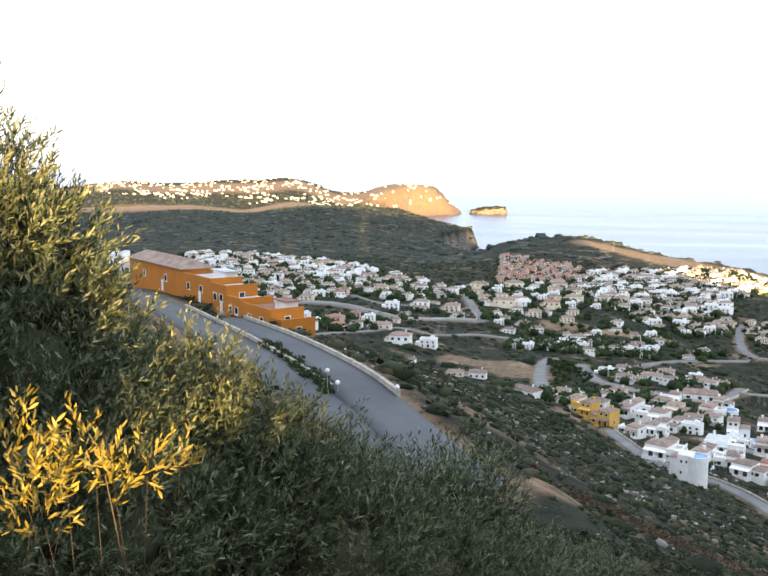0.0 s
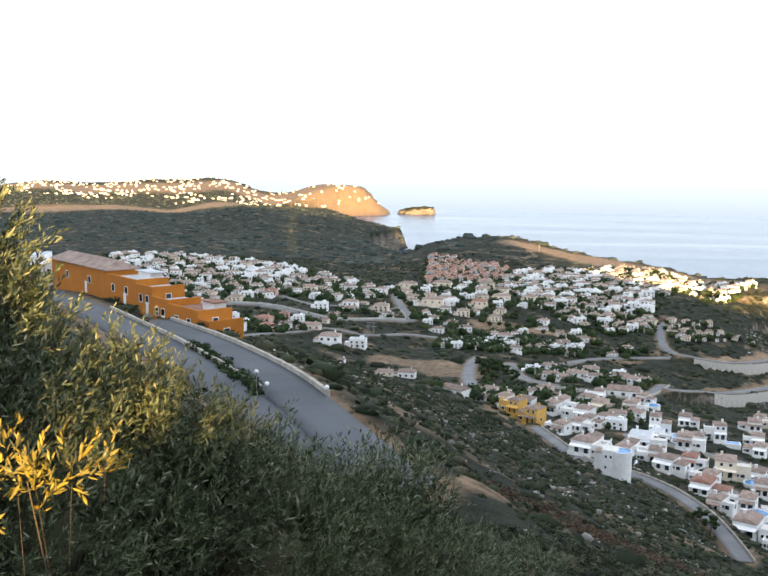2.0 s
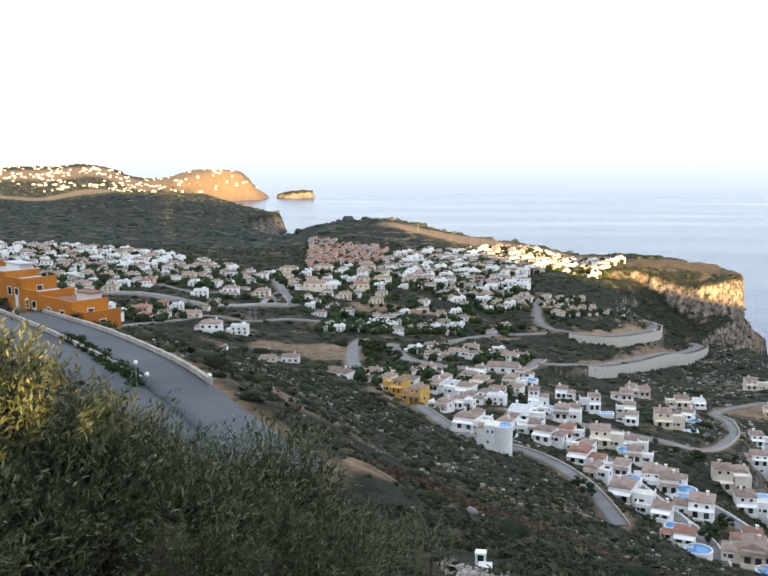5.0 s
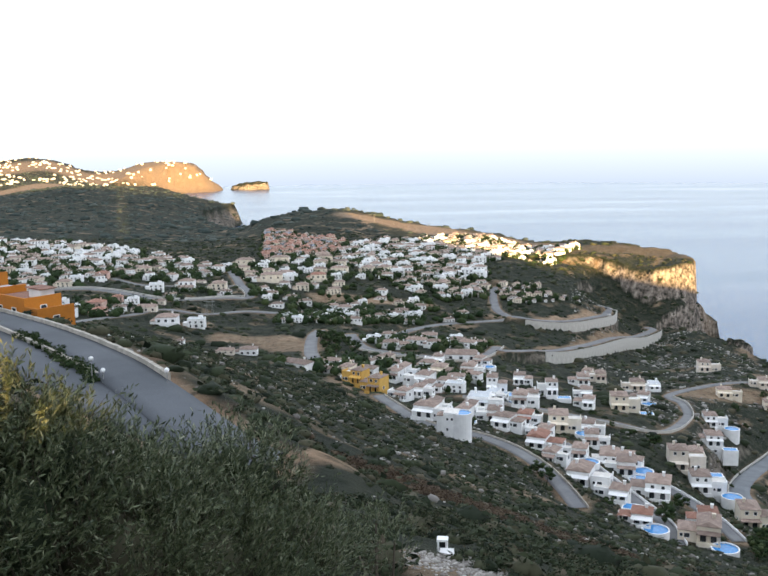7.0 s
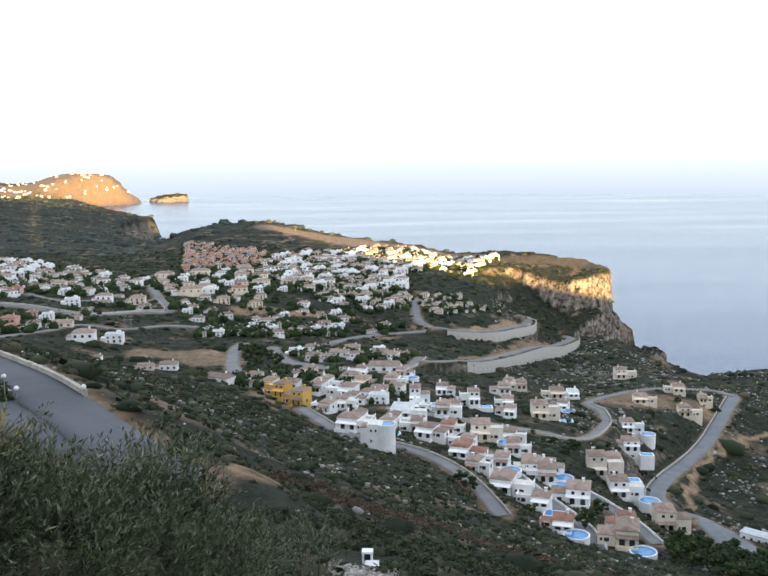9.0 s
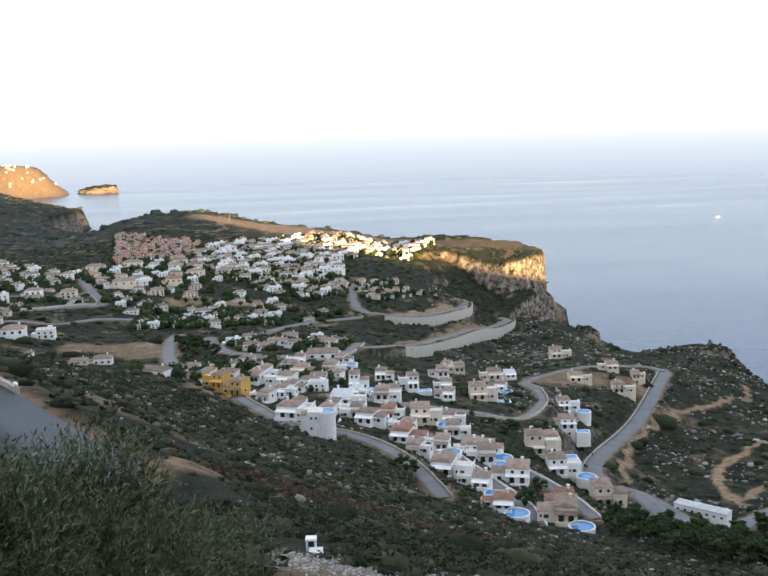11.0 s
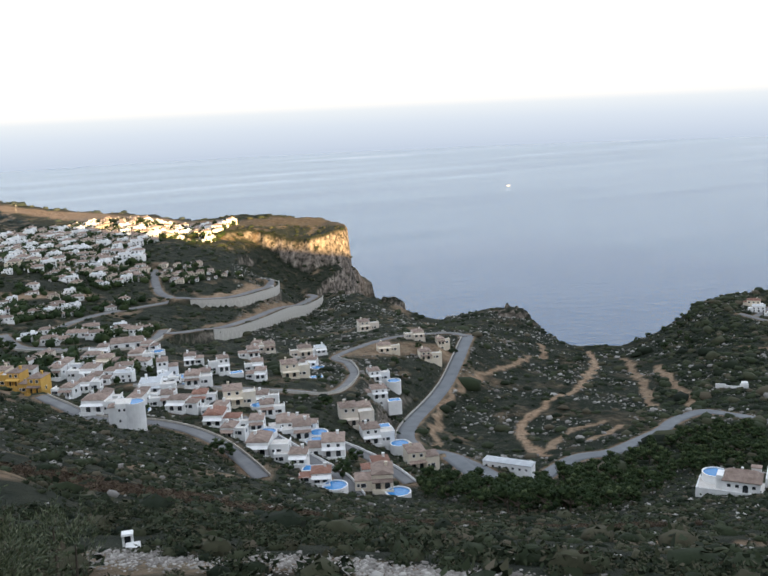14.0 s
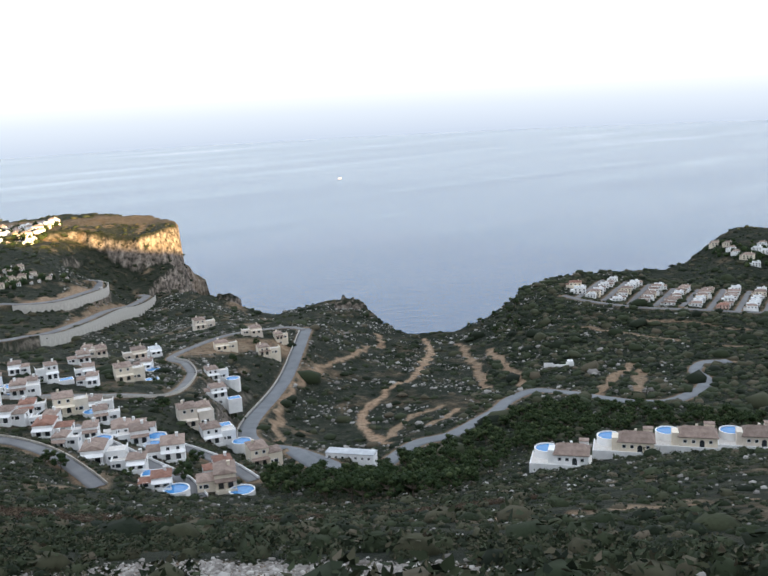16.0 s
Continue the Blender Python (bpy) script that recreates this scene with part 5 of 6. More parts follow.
GROVES = []
GROVES.append(([(107, 259), (142, 265), (209, 303), (257, 316), (301, 343), (305, 270), (312, 222), (281, 199), (270, 251), (195, 238), (114, 166), (98, 184), (97, 228)], 290, 3.7))
GROVES.append(([(665, 850), (496, 581), (427, 512), (435, 589)], 30, 8))
GROVES.append(([(-34, 561), (-19, 559), (-9, 489), (-22, 430), (-28, 442)], 22, 7))
GARDEN_TREES = [(85.6, 261.1, 0.8), (95.6, 278.5, 1.1), (19.0, 370.6, 0.65), (65.0, 251.0, 0.9), (90.6, 465.7, 0.8), (124.0, 386.7, 1.1), (122.2, 403.3, 0.65), (49.3, 258.9, 0.9), (43.7, 260.3, 0.8), (47.9, 267.2, 1.1), (90.9, 380.5, 0.65), (93.8, 358.7, 0.9), (100.3, 352.0, 0.8), (105.1, 340.9, 1.1), (74.7, 409.0, 0.65), (101.9, 446.9, 0.9), (190.1, 475.8, 0.8), (188.7, 458.3, 1.1), (186.9, 541.3, 0.65), (219.9, 511.0, 0.9), (47.4, 406.2, 0.8), (32.0, 309.1, 1.1), (24.3, 298.1, 0.65), (161.2, 530.3, 0.9), (116.9, 455.4, 0.8), (81.1, 249.8, 1.1), (142.3, 356.6, 0.65), (89.7, 322.1, 0.9), (126.3, 354.5, 0.8), (151.4, 385.2, 1.1)]

SHED = (160, 292)
build_trees()


# ---- the shrubs round the camera ----
def shoots(rs, blobs, density, depth):
    """Places and directions of leafy shoots in the outer shell of a union of balls."""
    base, heading = [], []
    for cx, cy, cz, r in blobs:
        n = int(density * r * r * 12.5)
        d = rs.normal(size=(n, 3))
        d /= np.linalg.norm(d, axis=1)[:, None]
        q = 1 - depth * rs.uniform(0, 1, n) ** 1.5
        base.append(np.array([cx, cy, cz]) + d * (r * q)[:, None])
        up = d * 0.75 + np.array([0, 0, 0.75]) + rs.normal(size=(n, 3)) * 0.35
        heading.append(up / np.linalg.norm(up, axis=1)[:, None])
    return np.concatenate(base), np.concatenate(heading)


def leaves_on(rs, base, heading, length, leaf, per):
    """Narrow folded leaves along shoots; returns vertices and triangles."""
    n = len(base)
    t = np.tile(np.linspace(0.05, 1.0, per), n)
    b, h = np.repeat(base, per, 0), np.repeat(heading, per, 0)
    ln = np.repeat(rs.uniform(0.6, 1.25, n) * length, per)
    bend = rs.normal(size=(n, 3)) * 0.18
    p = b + h * (t * ln)[:, None] + np.repeat(bend, per, 0) * (t * t * ln)[:, None]
    side = np.cross(h, rs.normal(size=(n * per, 3)))
    side /= np.linalg.norm(side, axis=1)[:, None] + 1e-9
    ax = h * rs.uniform(0.6, 1.1, (n * per, 1)) + side * rs.uniform(0.3, 0.75, (n * per, 1))
    ax /= np.linalg.norm(ax, axis=1)[:, None]
    wd = np.cross(ax, rs.normal(size=(n * per, 3)))
    wd /= np.linalg.norm(wd, axis=1)[:, None] + 1e-9
    nm = np.cross(ax, wd)
    L = (leaf * rs.uniform(0.6, 1.2, n * per))[:, None]
    W = L * rs.uniform(0.085, 0.125, (n * per, 1))
    v = np.stack([p, p + ax * L * 0.35 + wd * W + nm * W * 0.4, p + ax * L * 0.72 + wd * W * 0.85 + nm * W * 0.35, p + ax * L + nm * W * 0.2,
                  p + ax * L * 0.72 - wd * W * 0.85 + nm * W * 0.35, p + ax * L * 0.35 - wd * W + nm * W * 0.4], 1).reshape(-1, 3)
    k = (np.arange(n * per) * 6)[:, None, None]
    f = (np.array([(0, 1, 5), (1, 2, 4), (1, 4, 5), (2, 3, 4)])[None] + k).reshape(-1, 3)
    return v, f


def twigs(rs, root, base, heading, thick, every):
    """Thin three-sided stems from the root towards the shoots."""
    vs, fs, k = [], [], 0
    for i in range(0, len(base), every):
        a, b = np.array(root), base[i] + heading[i] * 0.15
        m = (a * 0.35 + b * 0.65) + rs.normal(size=3) * 0.06 - np.array([0, 0, 0.12])
        pts = [a * 0.45 + b * 0.55 - np.array([0, 0, 0.25]), m, base[i], b] if every > 1 else [a, m, b]
        for j, c in enumerate(pts):
            w = thick * (1 - 0.75 * j / (len(pts) - 1))
            for q in range(3):
                vs.append(c + np.array([math.cos(q * 2.1), math.sin(q * 2.1), 0.3 * math.sin(q)]) * w)
        for j in range(len(pts) - 1):
            for q in range(3):
                u, o = k + j * 3 + q, k + j * 3 + (q + 1) % 3
                fs += [(u, o, o + 3), (u, o + 3, u + 3)]
        k += len(pts) * 3
    return np.array(vs), np.array(fs)


def shrub(label, root, blobs, seed, density=340, leaf=0.035, length=0.17, per=18, mat=None, core=0.6, depth=0.45, stem=0.03, every=9):
    rs = np.random.RandomState(seed)
    e = thing("shrub", label, "shrub", "shrubs at the viewpoint")
    base, heading = shoots(rs, blobs, density, depth)
    v, f = leaves_on(rs, base, heading, length, leaf, per)
    ob = new("foliage", triangles("foliage", v, f, mat or M_OLIVE))
    ob.parent = e
    v, f = twigs(rs, root, base, heading, 0.004, every)
    ob = new("branchwork", triangles("branchwork", v, f, M_BARK))
    ob.parent = e
    ends = np.array([b[:3] for b in blobs], float)
    v, f = twigs(rs, root, ends, ends * 0 + np.array([0, 0, 0.3]), stem, 1)
    ob = new("stem", triangles("stem", v, f, M_BARK))
    ob.parent = e
    # solid dark lumps fill the shrub: the shade inside, put into colour
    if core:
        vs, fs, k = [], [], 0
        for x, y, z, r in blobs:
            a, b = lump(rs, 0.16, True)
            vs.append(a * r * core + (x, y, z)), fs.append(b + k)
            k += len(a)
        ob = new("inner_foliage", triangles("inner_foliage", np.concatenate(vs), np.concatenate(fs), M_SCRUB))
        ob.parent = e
    return e


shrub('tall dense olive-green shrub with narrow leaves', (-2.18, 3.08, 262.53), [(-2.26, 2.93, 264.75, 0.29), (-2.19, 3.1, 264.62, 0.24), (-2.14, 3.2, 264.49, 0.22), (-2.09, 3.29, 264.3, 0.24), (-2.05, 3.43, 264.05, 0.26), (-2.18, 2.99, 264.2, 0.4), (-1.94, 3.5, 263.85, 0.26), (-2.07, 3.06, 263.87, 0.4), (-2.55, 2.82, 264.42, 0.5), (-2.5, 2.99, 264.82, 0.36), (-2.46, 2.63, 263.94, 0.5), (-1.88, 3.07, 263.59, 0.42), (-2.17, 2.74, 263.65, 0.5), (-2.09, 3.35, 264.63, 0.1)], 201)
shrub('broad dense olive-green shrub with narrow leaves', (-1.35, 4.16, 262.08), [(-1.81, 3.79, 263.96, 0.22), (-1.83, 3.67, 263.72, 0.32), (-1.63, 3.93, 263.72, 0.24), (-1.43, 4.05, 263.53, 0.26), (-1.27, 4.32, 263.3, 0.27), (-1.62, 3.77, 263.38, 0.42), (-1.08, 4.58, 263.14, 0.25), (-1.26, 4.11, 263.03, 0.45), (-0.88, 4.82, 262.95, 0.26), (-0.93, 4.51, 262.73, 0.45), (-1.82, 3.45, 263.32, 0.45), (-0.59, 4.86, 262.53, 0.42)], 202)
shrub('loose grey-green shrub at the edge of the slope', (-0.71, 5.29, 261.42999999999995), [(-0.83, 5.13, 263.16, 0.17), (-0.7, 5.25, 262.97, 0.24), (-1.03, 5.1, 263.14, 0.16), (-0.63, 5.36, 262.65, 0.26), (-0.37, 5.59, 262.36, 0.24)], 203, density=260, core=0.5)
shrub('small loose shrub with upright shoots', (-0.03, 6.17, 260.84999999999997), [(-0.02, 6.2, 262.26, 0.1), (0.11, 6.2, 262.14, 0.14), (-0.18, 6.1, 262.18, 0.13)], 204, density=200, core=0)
shrub('sunlit golden-green shoots of a young shrub', (-1.23, 1.97, 263.07), [(-1.23, 2.0, 264.26, 0.04), (-1.26, 1.92, 264.26, 0.05), (-1.14, 2.11, 264.2, 0.04), (-1.3, 1.84, 264.26, 0.06), (-1.09, 2.19, 264.17, 0.03), (-1.25, 1.99, 264.32, 0.02), (-1.17, 1.98, 264.2, 0.05), (-1.29, 1.84, 264.17, 0.06), (-1.37, 1.85, 264.32, 0.05)], 205, density=470, leaf=0.03, length=0.085, per=11, mat=M_SUNLIT, core=0, depth=0.7, stem=0.0025, every=400)
# unseen shrubs added behind the camera to shade most of the viewpoint shrubs
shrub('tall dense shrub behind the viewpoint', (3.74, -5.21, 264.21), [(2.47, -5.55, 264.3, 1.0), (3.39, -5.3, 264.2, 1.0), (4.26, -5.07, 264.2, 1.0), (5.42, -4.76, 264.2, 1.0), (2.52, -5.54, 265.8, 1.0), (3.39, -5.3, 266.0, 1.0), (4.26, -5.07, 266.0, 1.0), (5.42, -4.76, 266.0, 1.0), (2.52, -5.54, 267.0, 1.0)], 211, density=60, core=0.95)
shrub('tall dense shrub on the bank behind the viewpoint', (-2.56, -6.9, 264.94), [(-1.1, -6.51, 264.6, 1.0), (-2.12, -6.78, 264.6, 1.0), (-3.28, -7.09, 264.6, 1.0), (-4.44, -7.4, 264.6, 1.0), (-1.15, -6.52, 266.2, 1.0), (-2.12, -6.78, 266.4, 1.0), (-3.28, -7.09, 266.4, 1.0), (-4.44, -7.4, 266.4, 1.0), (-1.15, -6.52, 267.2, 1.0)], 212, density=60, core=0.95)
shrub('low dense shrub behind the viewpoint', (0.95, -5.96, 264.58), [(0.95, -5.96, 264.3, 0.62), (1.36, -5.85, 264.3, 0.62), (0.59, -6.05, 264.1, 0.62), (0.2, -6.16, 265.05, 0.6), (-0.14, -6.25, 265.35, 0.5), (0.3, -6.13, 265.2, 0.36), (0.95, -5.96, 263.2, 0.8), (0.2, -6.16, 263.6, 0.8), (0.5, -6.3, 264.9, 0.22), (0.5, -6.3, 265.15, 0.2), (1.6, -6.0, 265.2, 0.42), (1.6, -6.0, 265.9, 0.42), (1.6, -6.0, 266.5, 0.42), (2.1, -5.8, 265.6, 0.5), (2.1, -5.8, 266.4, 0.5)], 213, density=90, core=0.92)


# ---- the road below the viewpoint ----
LAMPS = [(-18.6, 80.9, 242.28, 2.2), (-26.2, 84.0, 242.89, 2.0), (-34.9, 120.0, 236.88, 2.4), (-24.7, 82.4, 242.96, 1.2), (-56.5, 122.6, 238.78, 2.2), (-60.4, 153.6, 237.44, 2.2)]
# the row steps down beside the road: distance along it, length, height of the parapet over the sea, roof
ORANGE_FROM, ORANGE_WAY = (-96.0, 171.5), (0.766, -0.643)
ORANGE_ROW = [(1.3, 25.6, 245.1, 'hip'), (25.4, 13.0, 244.7, 'flat'), (38.3, 5.7, 244.1, 'flat'), (44.0, 5.4, 242.6, 'flat'), (49.4, 9.7, 242.1, 'red'), (59.0, 3.4, 240.9, 'flat')]
WHITE_ABOVE = (-101.1, 178.3, 240.6)
MEDIAN = ((-40.5, 104.4, 243.6), (-25.4, 83.2, 243.5))

retaining_wall("kerb_wall", "low rough kerb wall along the planted median", "upper_road", 1, 0.42, 0.4, 0.36, 0.80, 0.9, M_STONE, -0.6, 0.15, sub="stone")
retaining_wall("kerb_wall", "rough pale stone parapet at the outer edge of the road", "branch_road", 1, 0.5, 0.45, 0.0, 0.72, 0.9, M_STONE, -1.2, 0.15, sub="stone")


def globe_lamp(x, y, z, h):
    e = thing("street_lamp", "slim dark street lamp with a white globe", "street lamp", "globe lamps along the road")
    bm = bmesh.new()
    tube(bm, 0, 0, 0.13, -0.4, 0.12, 10)
    tube(bm, 0, 0, 0.05, 0.12, h - 0.2, 8, 0.04)
    tube(bm, 0, 0, 0.11, h - 0.2, h - 0.14, 10)
    part("post", bm, M_METAL, e)
    bm = bmesh.new()
    bmesh.ops.create_uvsphere(bm, u_segments=16, v_segments=10, radius=0.22, matrix=Matrix.Translation((0, 0, h + 0.05)))
    part("globe", bm, M_WHITE, e, "white glass globe")
    e.matrix_world = pose(x, y, z)


for lx, ly, lz, lh in LAMPS:
    globe_lamp(lx, ly, lz, lh)


def stepped_house(x, y, z, turn, w, d, h, roof, label):
    """One house of the orange row that steps down the hill."""
    e = thing("terraced_house", label, "house", "orange stepped row")
    bm = bmesh.new()
    box(bm, 0, w, 0, d, -5, h)
    box(bm, 0, w, 0, 0.3, h, h + 0.75)
    box(bm, w - 0.25, w, 0.3, d, h, h + 0.75)
    part("wall", bm, M_ORANGE, e)
    bm = bmesh.new()
    if roof == "hip":
        hip_roof(bm, 0, w, 0.0, d, h + 0.76, 1.5, 0.4, 0.4)
        part("roof", bm, M_TILE, e)
    else:
        box(bm, 0.1, w - 0.3, 0.35, d - 0.1, h + 0.004, h + 0.15)
        part("roof", bm, M_FLATROOF if roof == "flat" else M_REDTILE, e)
        if w > 6.5:
            bm = bmesh.new()
            box(bm, w * 0.55, w * 0.9, d * 0.55, d - 0.5, h + 0.16, h + 1.5)
            p = part("roof_room", bm, M_WHITE, e, "white roof room")
            bm = bmesh.new()
            box(bm, w * 0.5, w * 0.95, d * 0.5, d - 0.3, h + 1.504, h + 1.66)
            part("slab", bm, M_FLATROOF if roof == "flat" else M_REDTILE, p)
    for i in range(2):
        window(e, w * (0.3 + 0.4 * i), 0, h - 2.1, 1.1, 1.2)
    window(e, w, d * 0.5, h - 1.7, 0.9, 1.1, '+x')
    bm = bmesh.new()
    box(bm, w * 0.62, w * 0.62 + 0.9, -0.06, 0.05, 0.0, 2.1)
    part("door", bm, M_WHITE, e)
    e.matrix_world = pose(x, y, z, 0, 0, turn)


for q, length, top, roof in ORANGE_ROW:
    stepped_house(ORANGE_FROM[0] + q * ORANGE_WAY[0], ORANGE_FROM[1] + q * ORANGE_WAY[1], top - 4.8, -40.0, length, 6.0, 4.05, roof,
                  {"hip": "orange rendered house with a tiled hip roof", "red": "orange rendered house with a red tiled roof", "flat": "orange rendered house with a flat roof"}[roof])



villa("white villa with a pale flat roof above the road", M_WHITE, M_FLATROOF, 12, 9, 4.6, *WHITE_ABOVE, 20, "", "houses above the road")


def hedge_strip():
    """Young shrubs planted in the median."""
    rs = np.random.RandomState(77)
    x0, y0 = np.array(MEDIAN[0]), np.array(MEDIAN[1])
    n = 70
    t = np.sort(rs.uniform(0, 1, n))
    x, y = x0[0] + (y0[0] - x0[0]) * t + rs.normal(size=n) * 0.35, x0[1] + (y0[1] - x0[1]) * t + rs.normal(size=n) * 0.35
    z, _ = graded_height(x.copy(), y.copy())
    strew("hedge", [tuft(rs, 60, 0.45, 0.6) for _ in range(4)], x, y, np.maximum(z, 242.6) + 0.1, rs.uniform(0.35, 0.7, n), 1.0, 9, M_PINE, "low green shrubs planted in the road median", "hedge")


hedge_strip()

# ---- single things of the valley and the sea ----


def long_shed(x, y, z, turn):
    e = thing("shed", "long low white building beside the valley road", "building")
    bm = bmesh.new()
    box(bm, -9.5, 9.5, -2.5, 2.5, -3, 3.2)
    part("wall", bm, M_WHITE, e)
    bm = bmesh.new()
    hip_roof(bm, -9.5, 9.5, -2.5, 2.5, 3.204, 0.6, 0.25, 0.8)
    part("roof", bm, M_FLATROOF, e)
    for i in range(7):
        window(e, -8 + i * 2.6, -2.5, 1.2, 0.9, 0.8)
    e.matrix_world = pose(x, y, z, 0, 0, turn)


def tower_villa(x, y, z, turn):
    """The tall white villa whose round pool stands over the slope."""
    e = thing("villa", "tall white villa with a round blue rooftop pool", "villa", "villas on the lower streets")
    bm = bmesh.new()
    box(bm, -6.5, 0.5, -3.5, 4.5, -6, 4.2)
    part("wall", bm, M_WHITE, e)
    bm = bmesh.new()
    box(bm, -6.3, 0.3, -3.3, 4.3, 4.204, 4.32)
    part("roof", bm, M_PAVING, e)
    bm = bmesh.new()
    for i in range(9):
        box(bm, -1.8 + i * 0.3, -1.5 + i * 0.3, -4.6, -3.51, -6, -0.5 + i * 0.42)
    part("stair", bm, M_WHITE, e)
    for q, zz in ((-4.6, 1.6), (-4.6, -2.2), (-2.4, 1.6)):
        window(e, q, -3.5, zz, 0.9, 0.9)
    pool_tower(e, 2.2, -1.0, 4.6, 4.3, 7)
    bm = bmesh.new()
    box(bm, -10, -6.6, -1, 4, -5, 2.6)
    part("garage", bm, M_WHITE, e)
    bm = bmesh.new()
    hip_roof(bm, -10, -6.6, -1, 4, 2.604, 0.7, 0.3, 0.2)
    part("garage_roof", bm, M_TILE, e)
    e.matrix_world = pose(x, y, z, 0, 0, turn) @ Matrix.Diagonal((0.66, 0.7, 0.88, 1))


def block_marker(x, y, z):
    """Concrete head of a ditch: upright block, sloping slab."""
    e = thing("ditch_head", "white concrete ditch head among the scrub", "concrete block")
    bm = bmesh.new()
    box(bm, -0.30, -0.20, -0.2, 0.2, -0.5, 0.72, 0.01)
    box(bm, 0.06, 0.16, -0.2, 0.2, -0.5, 0.72, 0.01)
    box(bm, -0.32, 0.18, -0.22, 0.22, 0.724, 0.82, 0.02)
    part("block", bm, M_WHITE, e)
    # solid dark box fills the opening: the shade of the hole, as colour
    bm = bmesh.new()
    box(bm, -0.197, 0.057, -0.1, 0.18, -0.5, 0.71)
    part("opening", bm, M_GLASS, e, "dark opening of the ditch")
    bm = bmesh.new()
    v = box(bm, -0.15, 0.45, -0.95, -0.25, -0.6, 0.42)
    for k in v[4:6]:
        k.co.z -= 0.62
        k.co.x -= 0.1
    part("slab", bm, M_WHITE, e)
    e.matrix_world = pose(x, y, z, 0, 0, -8) @ Matrix.Diagonal((0.85, 0.85, 0.72, 1))


def mast(x, y, z, h, name="lattice_mast", label="slender lattice mast on the hill", group=""):
    e = thing(name, label, "mast", group)
    for sx, sy in ((-1, -1), (1, -1), (1, 1), (-1, 1)):
        bm = bmesh.new()
        w = h * 0.05
        v = [bm.verts.new(p) for p in ((sx * w, sy * w, -1), (sx * w + 0.2, sy * w, -1), (sx * w, sy * w + 0.2, -1), (sx * 0.1, sy * 0.1, h))]
        for f in ((0, 1, 3), (1, 2, 3), (2, 0, 3), (2, 1, 0)):
            bm.faces.new([v[i] for i in f])
        part("leg", bm, M_METAL, e)
    for q in (0.62, 0.8):
        bm = bmesh.new()
        box(bm, -h * 0.13, h * 0.13, -0.12, 0.12, h * q, h * q + 0.3)
        part("crossarm", bm, M_METAL, e)
    e.matrix_world = pose(x, y, z)


def cove_wall(x, y, z):
    """White terrace walls of a small building above the cove."""
    e = thing("terrace_wall", "low white terrace walls above the cove", "wall")
    for i, (a, b, c, h) in enumerate(((-9, -3, 0, 2.2), (-3.2, 5, -1.2, 1.6), (4.6, 9.5, 0.6, 2.6))):
        bm = bmesh.new()
        box(bm, a, b, c - 0.3, c + 0.3, -2, h, 0.03)
        part("panel", bm, M_WHITE, e)
    bm = bmesh.new()
    box(bm, 5.5, 9, 1.0, 4, -2, 3.2)
    part("hut", bm, M_WHITE, e)
    e.matrix_world = pose(x, y, z, 0, 0, -40)


def boat(x, y):
    e = thing("boat", "small white motor boat on the calm sea", "boat")
    bm = bmesh.new()
    v = box(bm, -5, 5, -1.6, 1.6, -0.5, 1.2)
    for k in (v[1], v[2], v[5], v[6]):
        k.co.y *= 0.1
        k.co.x += 1.5
    part("hull", bm, M_WHITE, e)
    bm = bmesh.new()
    box(bm, -2.5, 1.5, -1.1, 1.1, 1.204, 2.8, 0.3)
    part("cabin", bm, M_WHITE, e)
    e.matrix_world = pose(x, y, 0, 0, 0, 160)


def sea_rock(name, label, x, y, lx, ly, h, turn, seed, n=26, slump=0.5, z=0.0):
    """A rock in the sea: a rough massif with an uneven top and steep sides."""
    rs = np.random.RandomState(seed)
    u, w = np.meshgrid(np.linspace(-1, 1, n * 2), np.linspace(-1, 1, n))
    d = np.clip(1 - np.abs(u) ** 2.5 - np.abs(w) ** 2.5, 0, 1)
    top = smooth(0.0, 0.22, d) * (0.7 + 0.3 * d) * (1 - slump * (u * 0.5 + 0.5)) * (1 + 0.16 * wave_noise(u * 60 + seed, w * 60, 34, seed))
    ob = sheet(name, u * lx, w * ly, top * h - 1.5, M_GROUND)
    ob.matrix_world = pose(x, y, z, 0, 0, turn)
    return tagged(ob, label, "rock")


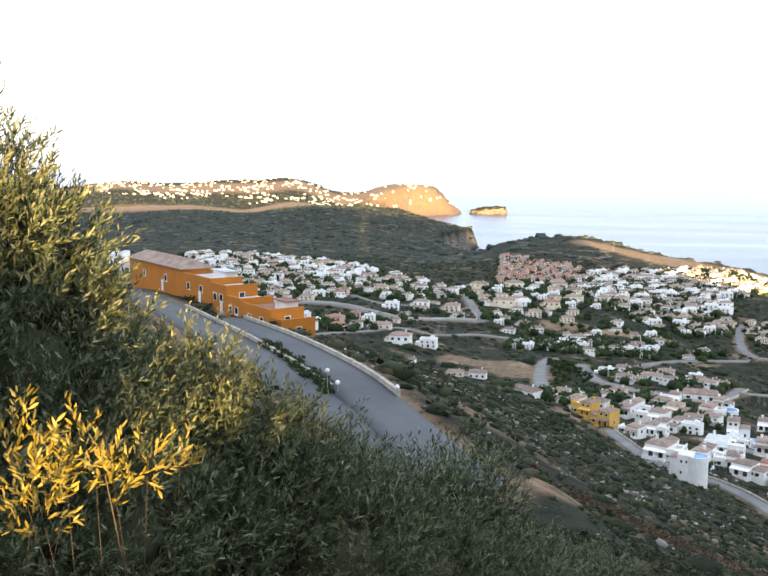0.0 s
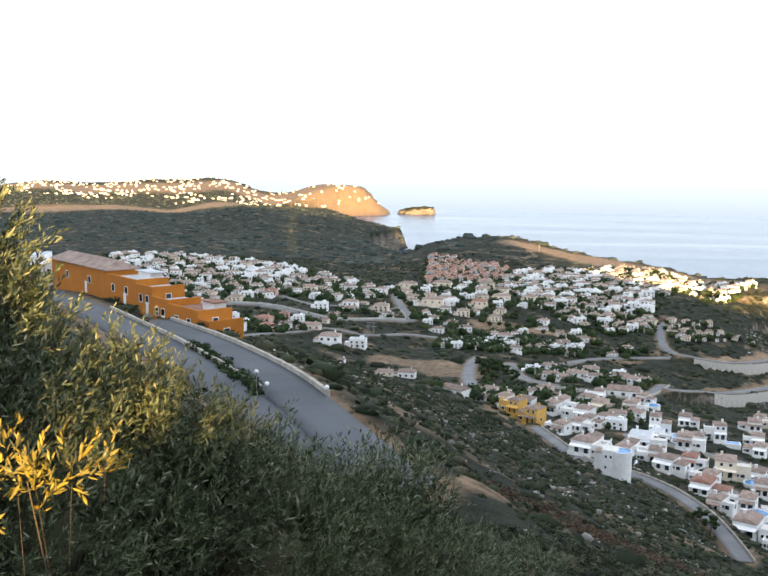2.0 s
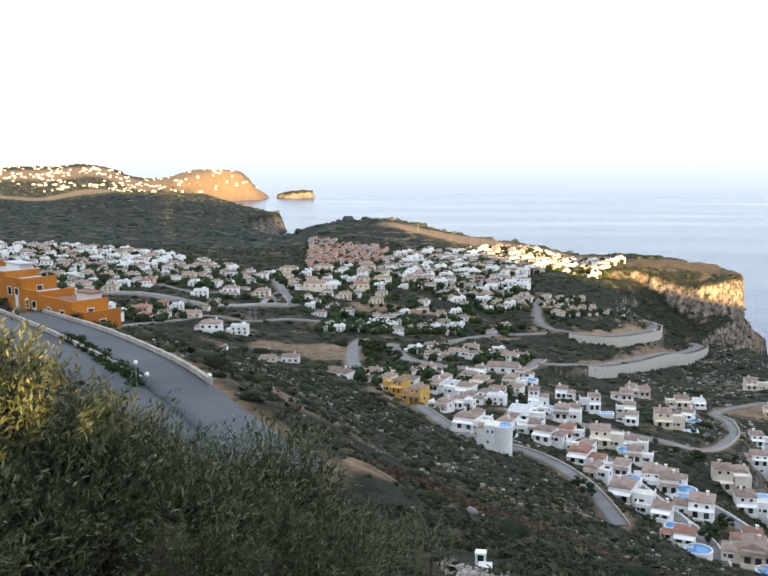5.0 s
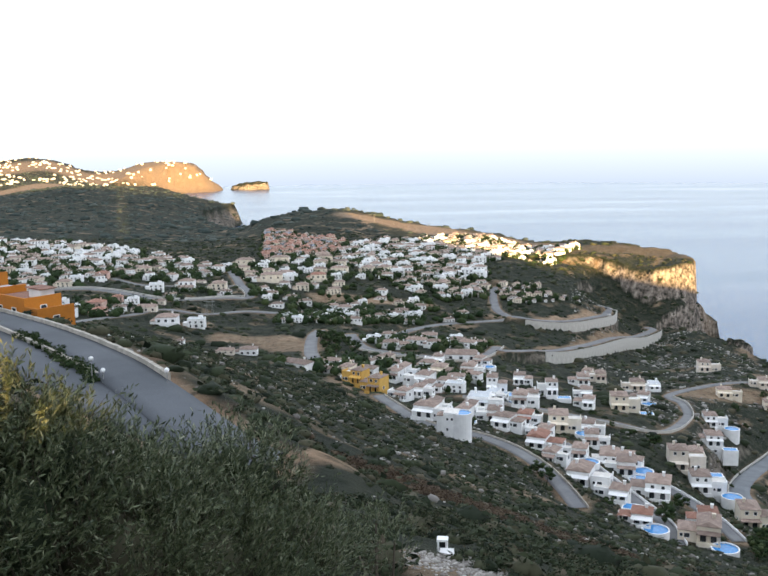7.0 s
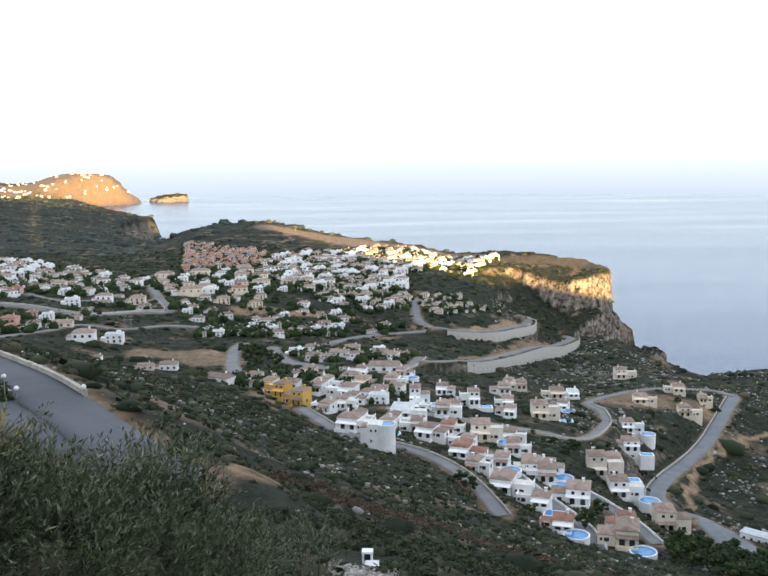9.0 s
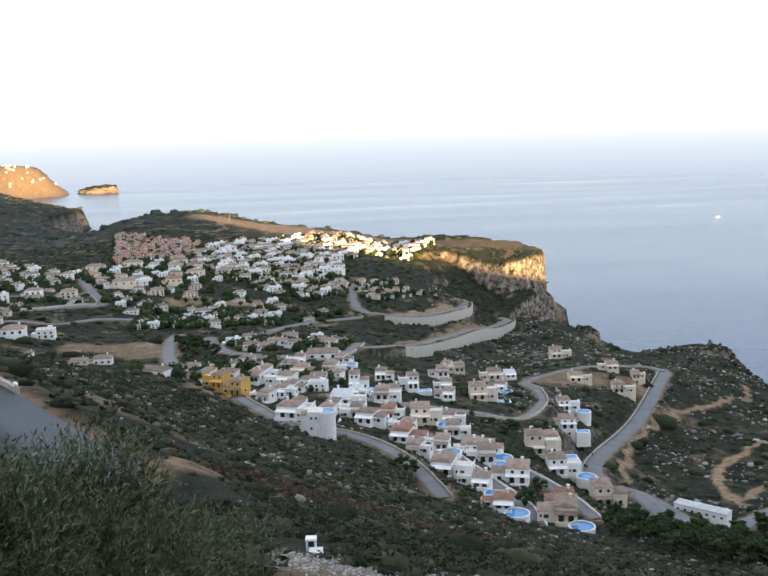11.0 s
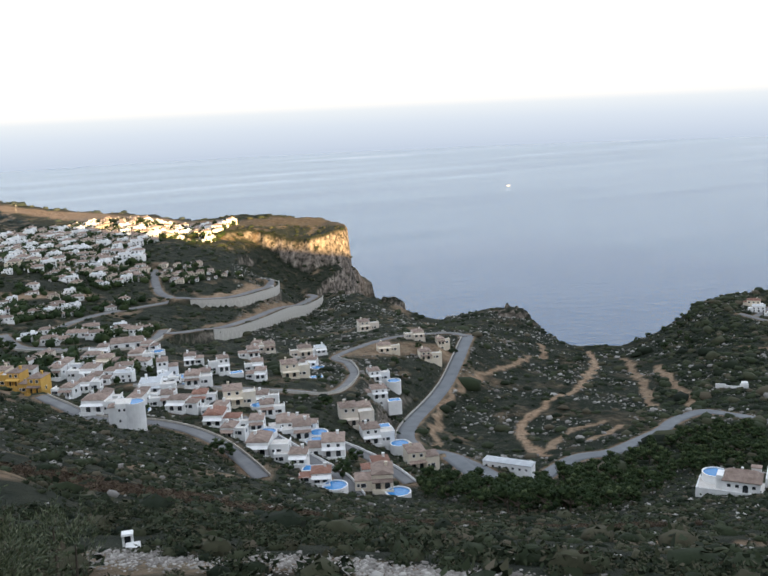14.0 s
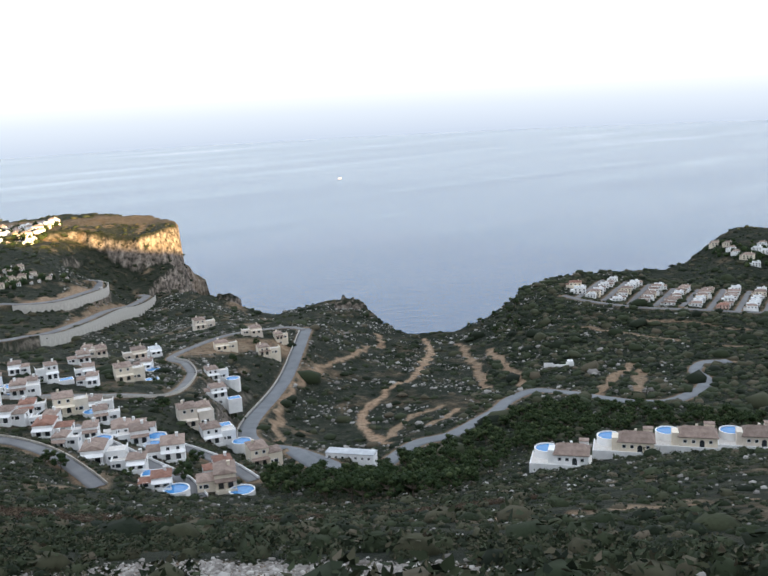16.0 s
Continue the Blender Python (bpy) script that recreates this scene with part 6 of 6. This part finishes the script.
def slope_villa(x, y, z, w, wall, label):
    """A villa on a white terrace at the wood's edge: long tiled house, low tower, round pool behind."""
    e = thing("villa", label, "villa", "villas at the edge of the wood")
    bm = bmesh.new()
    box(bm, -w * 0.62, w * 0.5, -3.2, 6.0, -6, 0)
    part("terrace", bm, M_PAVING, e, "paved terrace on a white base")
    bm = bmesh.new()
    box(bm, -w * 0.62, w * 0.5, -3.45, -3.203, -6, 0.45)
    box(bm, -w * 0.62 - 0.3, -w * 0.62 - 0.003, -3.45, 6.0, -6, 0.45)
    part("terrace_wall", bm, M_WHITE, e)
    bm = bmesh.new()
    box(bm, -w * 0.18, w * 0.45, -2.2, 5.2, 0.003, 2.9)
    part("wall", bm, wall, e)
    bm = bmesh.new()
    hip_roof(bm, -w * 0.18, w * 0.45, -2.2, 5.2, 2.904, 2.2, 0.4, 0.55)
    part("roof", bm, M_TILE, e)
    bm = bmesh.new()
    box(bm, w * 0.26, w * 0.43, 5.21, 7.4, -3, 4.4)
    part("wing", bm, wall, e)
    bm = bmesh.new()
    box(bm, w * 0.25, w * 0.44, 5.1, 7.5, 4.404, 4.6)
    part("wing_roof", bm, M_TILE, e)
    bm = bmesh.new()
    box(bm, -w * 0.30, -w * 0.185, -1.6, 2.6, 0.003, 3.9)
    part("tower", bm, wall, e)
    bm = bmesh.new()
    box(bm, w * 0.1, w * 0.1 + 0.7, 1.6, 2.3, 3.6, 5.6)
    part("chimney", bm, wall, e)
    for q in (-0.08, 0.06, 0.34):
        window(e, w * q, -2.2, 1.2, 0.9, 0.9)
    bm = bmesh.new()
    arch(bm, w * 0.2, -2.2, 0.01, 1.4, 2.2)
    part("arched_door", bm, M_GLASS, e, "dark arched glass door")
    pool_tower(e, -w * 0.36, 4.6, 3.6, 2.3, 6)
    for q in range(5):
        bm = bmesh.new()
        box(bm, -w * 0.60 + q * 1.0, -w * 0.60 + q * 1.0 + 0.18, -3.42, -3.22, 0.454, 0.9)
        part("baluster", bm, M_WHITE, e)
    e.matrix_world = pose(x, y, z, 0, 0, -47)


slope_villa(172.0, 187.5, 157.2, 15.0, M_WHITE, "white villa with a tan tiled roof and round pool")
slope_villa(193.5, 183.5, 156.8, 16.0, M_CREAM, "cream villa with a tan tiled roof and round pool")
slope_villa(209.5, 174.8, 157.0, 17.0, M_CREAM, "wide cream villa with a tan roof and round pool")
slope_villa(222.5, 163.0, 157.5, 15.0, M_BEIGE, "beige villa with a tan tiled roof on a terrace")

long_shed(160.9, 292.9, 126.3, -48)
tower_villa(25.4, 283.2, 174.8, -12)
block_marker(2.4, 32.4, 249.7)
mast(-0.1, 1382.3, 134.3, 16)
mast(-109.0, 593.9, 149.0, 13, 'power_pylon', 'slim power pylon above the valley', 'pylons above the valley')
mast(-106.6, 601.9, 147.5, 13, 'power_pylon', 'slim power pylon above the valley', 'pylons above the valley')
cove_wall(380.5, 419.4, 88.3)
boat(1343, 2412)
sea_rock('sea_stack', 'dark rock stack at the foot of the cliff', 415, 1048, 20, 15, 27, 10, 3, slump=0.15)
sea_rock('islet', 'sunlit rocky islet off the far cape', -610, 4640, 98, 48, 46, 170, 5)
sea_rock('crag', 'pale rocky crag on the cape', 410, 730, 16, 11, 24, -30, 8, slump=0.3, z=54.4)



def far_village():
    """Small white houses strewn over the far headland, as one object."""
    rs = np.random.RandomState(91)
    vs, fs, k = [], [], 0
    x = rs.uniform(-2500, -700, 1500)
    y = rs.uniform(3500, 4720, 1500)
    z, _ = graded_height(x.copy(), y.copy())
    keep = inside(x, y, COAST) & (z > 45) & (wave_noise(x, y, 420, 41) > -0.35) & (y > 3700)
    for a, b, c in zip(x[keep][:520], y[keep][:520], z[keep][:520]):
        w, d, h = rs.uniform(3, 7), rs.uniform(3, 6), rs.uniform(2.5, 5)
        p = np.array([(-w, -d, -4), (w, -d, -4), (w, d, -4), (-w, d, -4), (-w, -d, h), (w, -d, h), (w, d, h), (-w, d, h), (-w * 0.5, 0, h + 2), (w * 0.5, 0, h + 2)])
        t = rs.uniform(-0.6, 0.6)
        p = np.stack([a + p[:, 0] * math.cos(t) - p[:, 1] * math.sin(t), b + p[:, 0] * math.sin(t) + p[:, 1] * math.cos(t), c + p[:, 2]], -1)
        vs.append(p)
        fs.append(np.array([(0, 1, 5), (0, 5, 4), (1, 2, 6), (1, 6, 5), (2, 3, 7), (2, 7, 6), (3, 0, 4), (3, 4, 7), (4, 5, 9), (4, 9, 8), (6, 7, 8), (6, 8, 9), (5, 6, 9), (7, 4, 8)]) + k)
        k += 10
    tagged(new("far_village", triangles("far_village", np.concatenate(vs), np.concatenate(fs), M_BEIGE)), "pale houses scattered over the far headland", "village", kind="stuff")


far_village()
